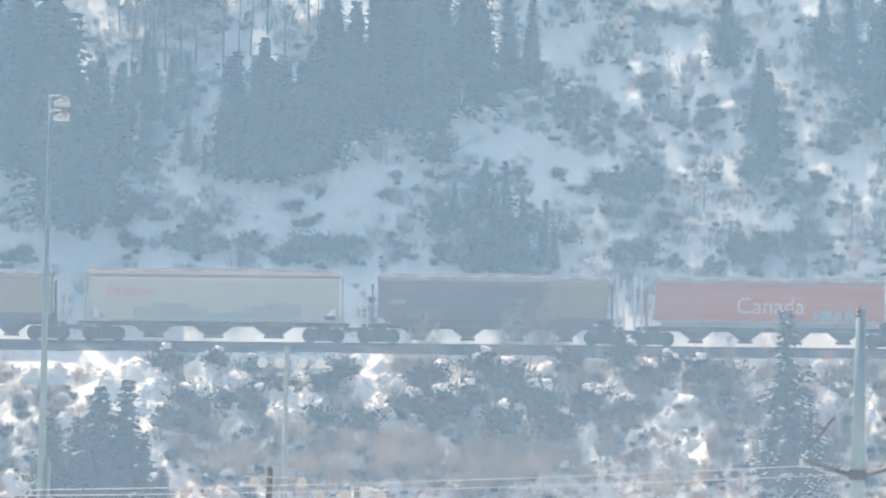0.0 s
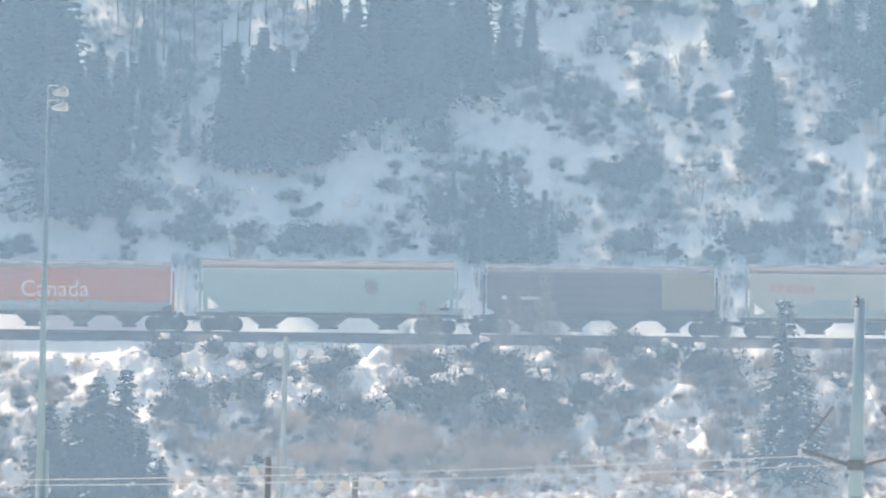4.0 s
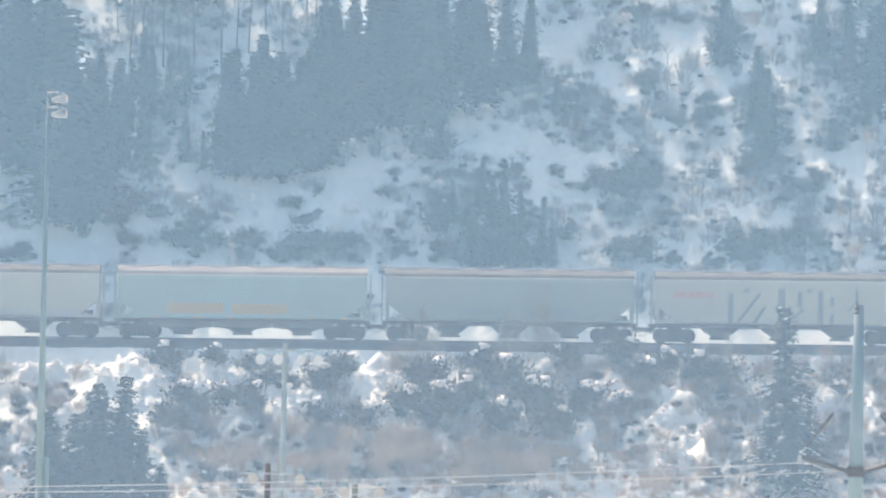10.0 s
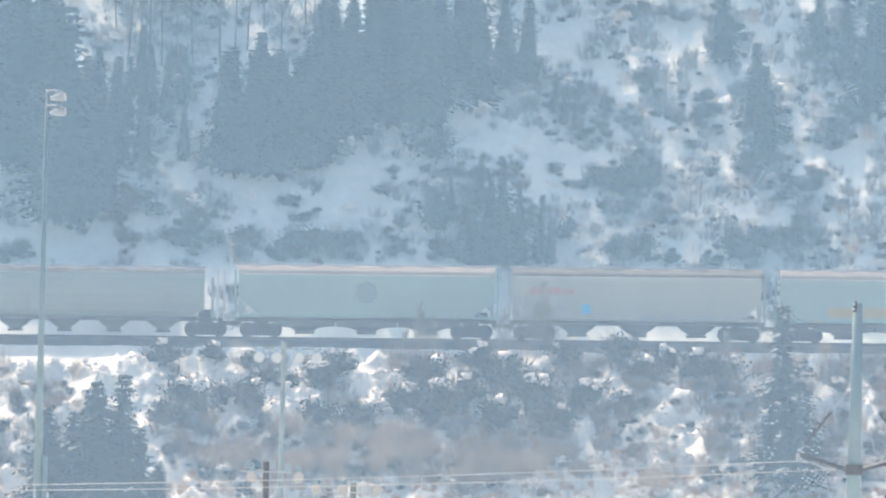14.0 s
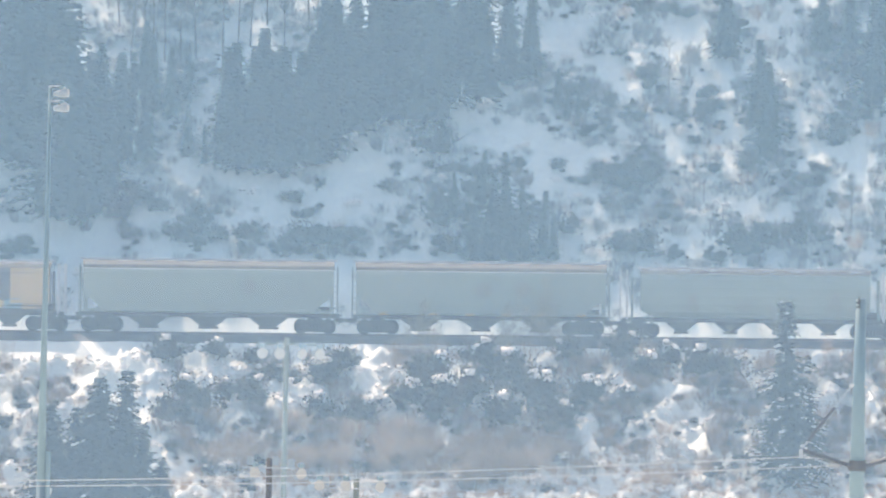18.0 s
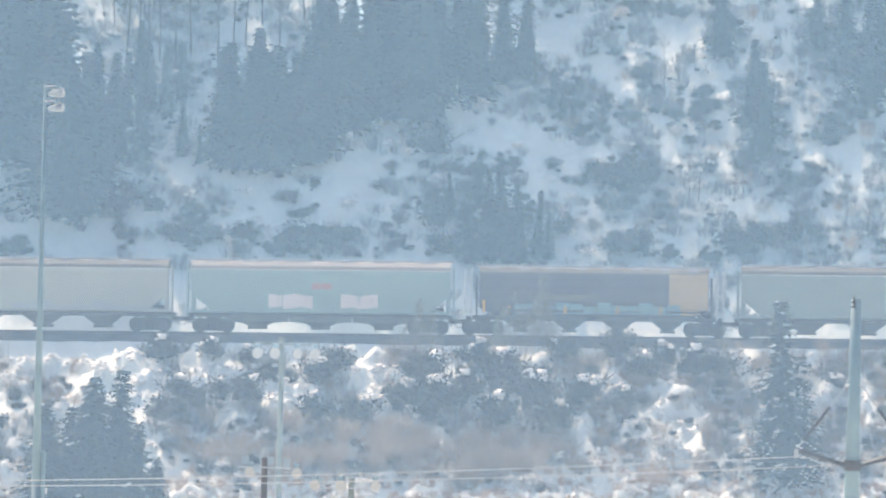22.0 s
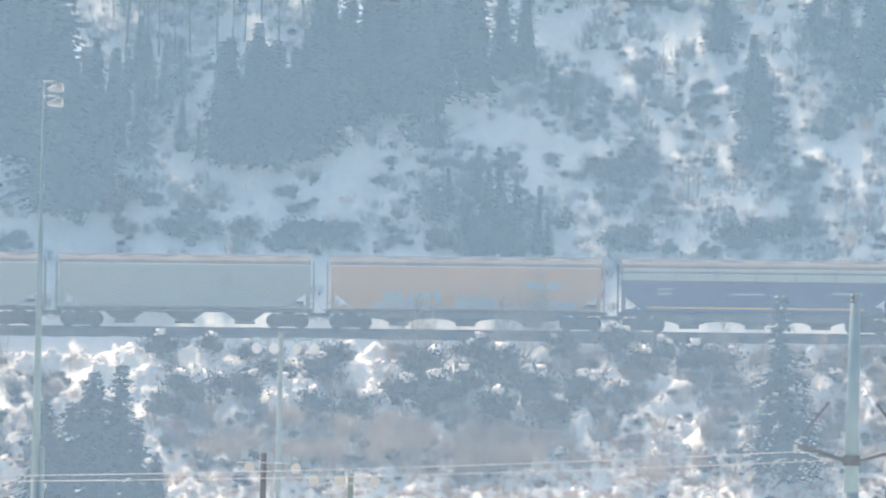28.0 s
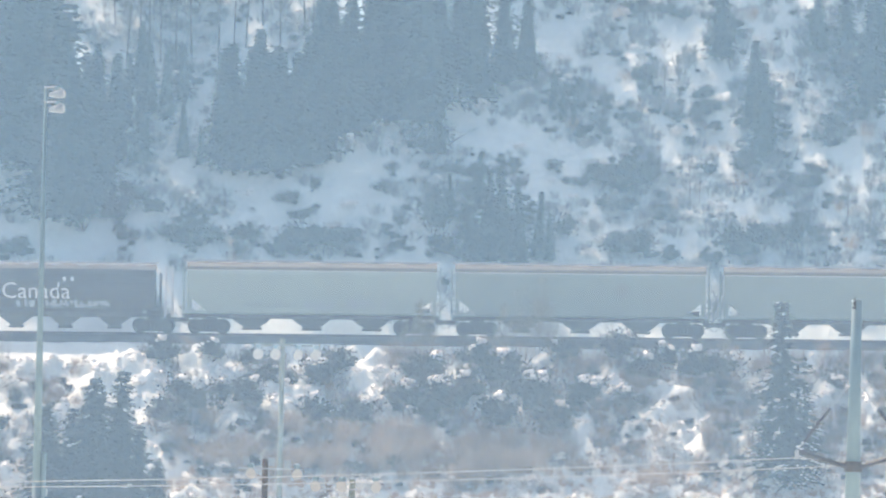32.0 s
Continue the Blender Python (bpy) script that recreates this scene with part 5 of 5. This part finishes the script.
    graffiti(b, 1.2, 4.3, 1.55, 2.2, DARK_MARK, c, 9, "dark blue-grey graffiti", 1.5)
    c, b = make(9, "modern", TEAL_WHITE, "pale green hopper car with faded orange panels and amber reflectors", bays=3)
    bar(c, b, -5.0, -1.2, 1.62, 2.3, TAN_PATCH, "faded orange-tan panel", "graffiti")
    bar(c, b, -0.7, 2.9, 1.62, 2.25, TAN_PATCH, "faded orange-tan panel", "graffiti")
    graffiti(b, 3.4, 5.2, 1.75, 2.5, GREY_GREEN, c, 91, "faint grey-green graffiti", 1.4)
    for x in (-5.9, -3.2, -1.0, 1.6, 4.2, 6.4):
        bar(c, b, x, x + 0.45, 1.32, 1.42, AMBER_MARK, "amber reflector strip", "reflector")
    c, b = make(10, "slab", CREAM, "weathered cream hopper car with red lettering and a small blue mark")
    red_slogan(c, b, -7.0, 2.95, 3.0, 0.5)
    bar(c, b, -3.6, -3.0, 1.7, 2.35, BLUE_MARK, "small light blue graffiti", "graffiti", -0.1)
    bar(c, b, -5.2, -4.6, 1.95, 2.15, MID_GREY)
    for i in range(5):
        bar(c, b, 0.2 + i * 1.35, 1.2 + i * 1.35, 1.35, 1.65 + 0.1 * (i % 2), MID_GREY, "grey dirt patch", "stain")
    c, b = make(11, "modern", TEAL_WHITE, "pale blue-green hopper car with a dark round emblem", bays=3)
    badge(c, b, 0.0, 2.95, 0.68, DARK_MARK, "dark round emblem")
    small_marks(c, b, rnd, MID_GREY, 3)
    c, b = make(12, "cylinder", GREY_GREEN, "grey-green cylindrical hopper car with rusty patches", roof=ROOF_GREY, bays=4)
    for x, w, h in ((-4.6, 0.9, 1.3), (-1.4, 1.8, 0.9), (0.8, 1.0, 0.6), (4.6, 1.1, 1.4), (6.0, 0.7, 0.6)):
        graffiti(b, x, x + w, 1.6, 1.6 + h, FADED, c, int(x * 10), "brownish worn patch", 1.6)
    c, b = make(13, "slab", GREY_GREEN, "grey-green hopper car with two round emblems, amber reflectors")
    badge(c, b, 0.2, 2.95, 0.55, FADED, "faded round emblem")
    badge(c, b, 2.7, 3.0, 0.55, FADED, "faded round emblem")
    for x in (-6.6, -3.4, -1.0, 1.4, 3.6, 6.2):
        bar(c, b, x, x + 0.6, 1.3, 1.4, AMBER_MARK, "amber reflector strip", "reflector")
    c, b = make(14, "slab", GREY_GREEN, "grey-green hopper car with a faded round emblem")
    badge(c, b, 2.6, 3.0, 0.5, FADED, "faded round emblem")
    small_marks(c, b, rnd, MID_GREY, 4)
    c, b = make(15, "cylinder", BROWN, "dark purplish hopper car with yellow end and cyan graffiti", bays=4)
    bar(c, b, 4.85, b.half - 0.05, 1.75, 4.05, YELLOW, "faded yellow end panel", "end_panel")
    bar(c, b, 5.6, 6.9, 1.4, 1.72, YELLOW, "faded yellow end panel", "end_panel")
    bar(c, b, -3.6, 0.2, 2.55, 2.65, OLIVE)
    bar(c, b, -3.6, -0.8, 2.35, 2.45, OLIVE)
    for i in range(12):
        x = -5.2 + 0.9 * i
        bar(c, b, x, x + 0.87, 1.42, 2.05 + 0.14 * math.sin(i * 2.3), CYAN_MARK, "bright cyan graffiti", "graffiti")
    for i in range(16):
        x = -4.6 + 0.6 * i
        part("graffiti", proud(b.patch(x, x + 0.12, 1.6, 1.9 + 0.1 * math.sin(i * 1.9), 0.5 * math.sin(i * 2.7))), TEAL_WHITE, c, "pale graffiti outline")
    for x in (-2.0, 1.4, 4.2):
        part("graffiti", proud(b.patch(x, x + 0.22, 1.45, 1.95)), YELLOW, c, "yellow graffiti stroke")
    bar(c, b, -7.25, -7.1, 1.45, 2.3, AMBER_MARK, "amber handrail mark", "marking")
    bar(c, b, -5.6, -5.45, 1.45, 1.9, AMBER_MARK, "amber handrail mark", "marking")
    c, b = make(16, "modern", TEAL_WHITE, "pale green hopper car with a red emblem and pinkish graffiti", bays=3)
    bar(c, b, -0.6, 0.7, 2.85, 3.25, RED_MARK, "small red emblem", "emblem")
    for x0, n in ((-3.4, 6), (1.3, 5)):
        for i in range(n):
            bar(c, b, x0 + 0.48 * i, x0 + 0.48 * i + 0.49, 1.64 + 0.07 * math.sin(i * 2.0), 2.48 + 0.08 * math.sin(i * 1.7 + x0), PINK_MARK, "pale pink graffiti", "graffiti")
            bar(c, b, x0 + 0.48 * i + 0.12, x0 + 0.48 * i + 0.2, 1.85, 2.25, MID_GREY, "grey graffiti outline", "graffiti", 0.3 * math.sin(i * 3.0))
    c, b = make(17, "slab", CREAM, "weathered cream hopper car with red lettering and grey stains")
    red_slogan(c, b, -7.0, 2.9, 3.2, 0.5)
    for i in range(7):
        bar(c, b, -2.0 + i * 1.3, -0.8 + i * 1.3, 1.4, 1.75 + 0.2 * math.sin(i * 2.0), MID_GREY, "grey stain", "stain")
    c, b = make(18, "modern", NAVY, "dark blue hopper car with pale top band, yellow stripe", roof=ROOF_TAN, bays=3)
    bar(c, b, -b.half + 0.02, b.half - 0.02, 3.35, 4.07, PALE_GREEN, "pale grey-green top band", "top_band")
    bar(c, b, -7.0, 7.0, 1.55, 1.63, AMBER_MARK, "thin yellow stripe", "stripe")
    bar(c, b, -6.4, -5.4, 2.75, 2.85, MID_GREY)
    bar(c, b, -6.4, -5.5, 2.45, 2.55, MID_GREY)
    bar(c, b, -1.6, 0.5, 2.45, 2.55, MID_GREY)
    bar(c, b, 5.0, 7.0, 2.55, 2.65, MID_GREY)
    c, b = make(19, "modern", ORANGE, "faded orange hopper car with blue-green graffiti", roof=ROOF_TAN, bays=3)
    for i in range(10):
        bar(c, b, -6.0 + i * 1.32, -4.7 + i * 1.32, 1.35, 1.75 + 0.25 * math.sin(i * 1.7), MID_GREY, "grey washed-out patch", "stain")
    graffiti(b, -5.4, -1.6, 1.7, 2.5, CYAN_MARK, c, 19, "pale cyan graffiti", 1.3)
    graffiti(b, -0.6, 1.6, 1.6, 2.4, DARK_GREEN, c, 20, "green graffiti", 1.3)
    graffiti(b, 3.9, 6.4, 2.65, 3.2, CYAN_MARK, c, 21, "dull blue-green graffiti", 1.4)
    for i in (20, 21):
        c, b = make(i, "slab", GREY_GREEN, "grey-green hopper car with a faded round emblem")
        badge(c, b, 2.7, 3.0, 0.5, FADED, "faded round emblem")
        small_marks(c, b, rnd, MID_GREY, 3)
    c, b = make(22, "slab", PALE_GREEN, "pale cream-green hopper car with faint graffiti low on its side")
    graffiti(b, -4.4, -0.9, 1.7, 2.1, GREY_GREEN, c, 22, "faint green graffiti", 1.2)
    graffiti(b, -0.4, 1.3, 1.55, 2.25, MID_GREY, c, 23, "grey graffiti", 1.4)
    graffiti(b, 2.2, 5.0, 1.6, 2.35, MID_GREY, c, 24, "brownish-grey graffiti", 1.6)
    c, b = make(23, "cylinder", BLACK, "black cylindrical hopper car lettered Canada in white", roof=BLACK, bays=4)
    lettering("Canada", 1.5, b, -0.3, 2.15, WHITE_MARK, c)
    part("flag_mark", b.patch(1.45, 1.65, 3.3, 3.55), WHITE_MARK, c, "small white flag emblem")
    part("flag_mark", b.patch(1.95, 2.15, 3.3, 3.55), WHITE_MARK, c, "small white flag emblem")
    graffiti(b, -1.5, 4.5, 1.5, 2.1, MID_GREY, c, 25, "dull grey graffiti", 1.5)
    return cars


COUPLINGS = (30.4, 12.12, -5.71, -24.1, -41.48, -59.46, -76.82, -94.64, -111.99, -129.36, -146.73, -164.53,
             -182.78, -200.23, -218.17, -235.68, -253.71, -271.75, -290.35, -309.4, -326.88, -344.36, -361.8, -379.6)
TRAIN = build_train()


# ---- what moves ----
def motions():
    """The train runs along the track at an even pace."""
    tilt = -math.degrees(math.atan(GRADE))
    for car in TRAIN:
        x = car["centre"]
        rows = []
        for t in (0.0, 8.0, 16.0, 24.0, 32.0):
            at = x + SPEED * t
            rows.append((t, pose(at, TRACK_Y, RAIL_Z + GRADE * at, 0, tilt, 0)))
        walk(car, rows)
    # every wheelset rolls without slipping, keyed each second film frame
    turn = math.degrees(SPEED / WHEEL)
    steps = [k * 2 / FPS for k in range(481)]
    for wheelset, dx in WHEELSETS:
        walk(wheelset, [(s, pose(dx, 0, WHEEL, 0, turn * s, 0)) for s in steps])


motions()
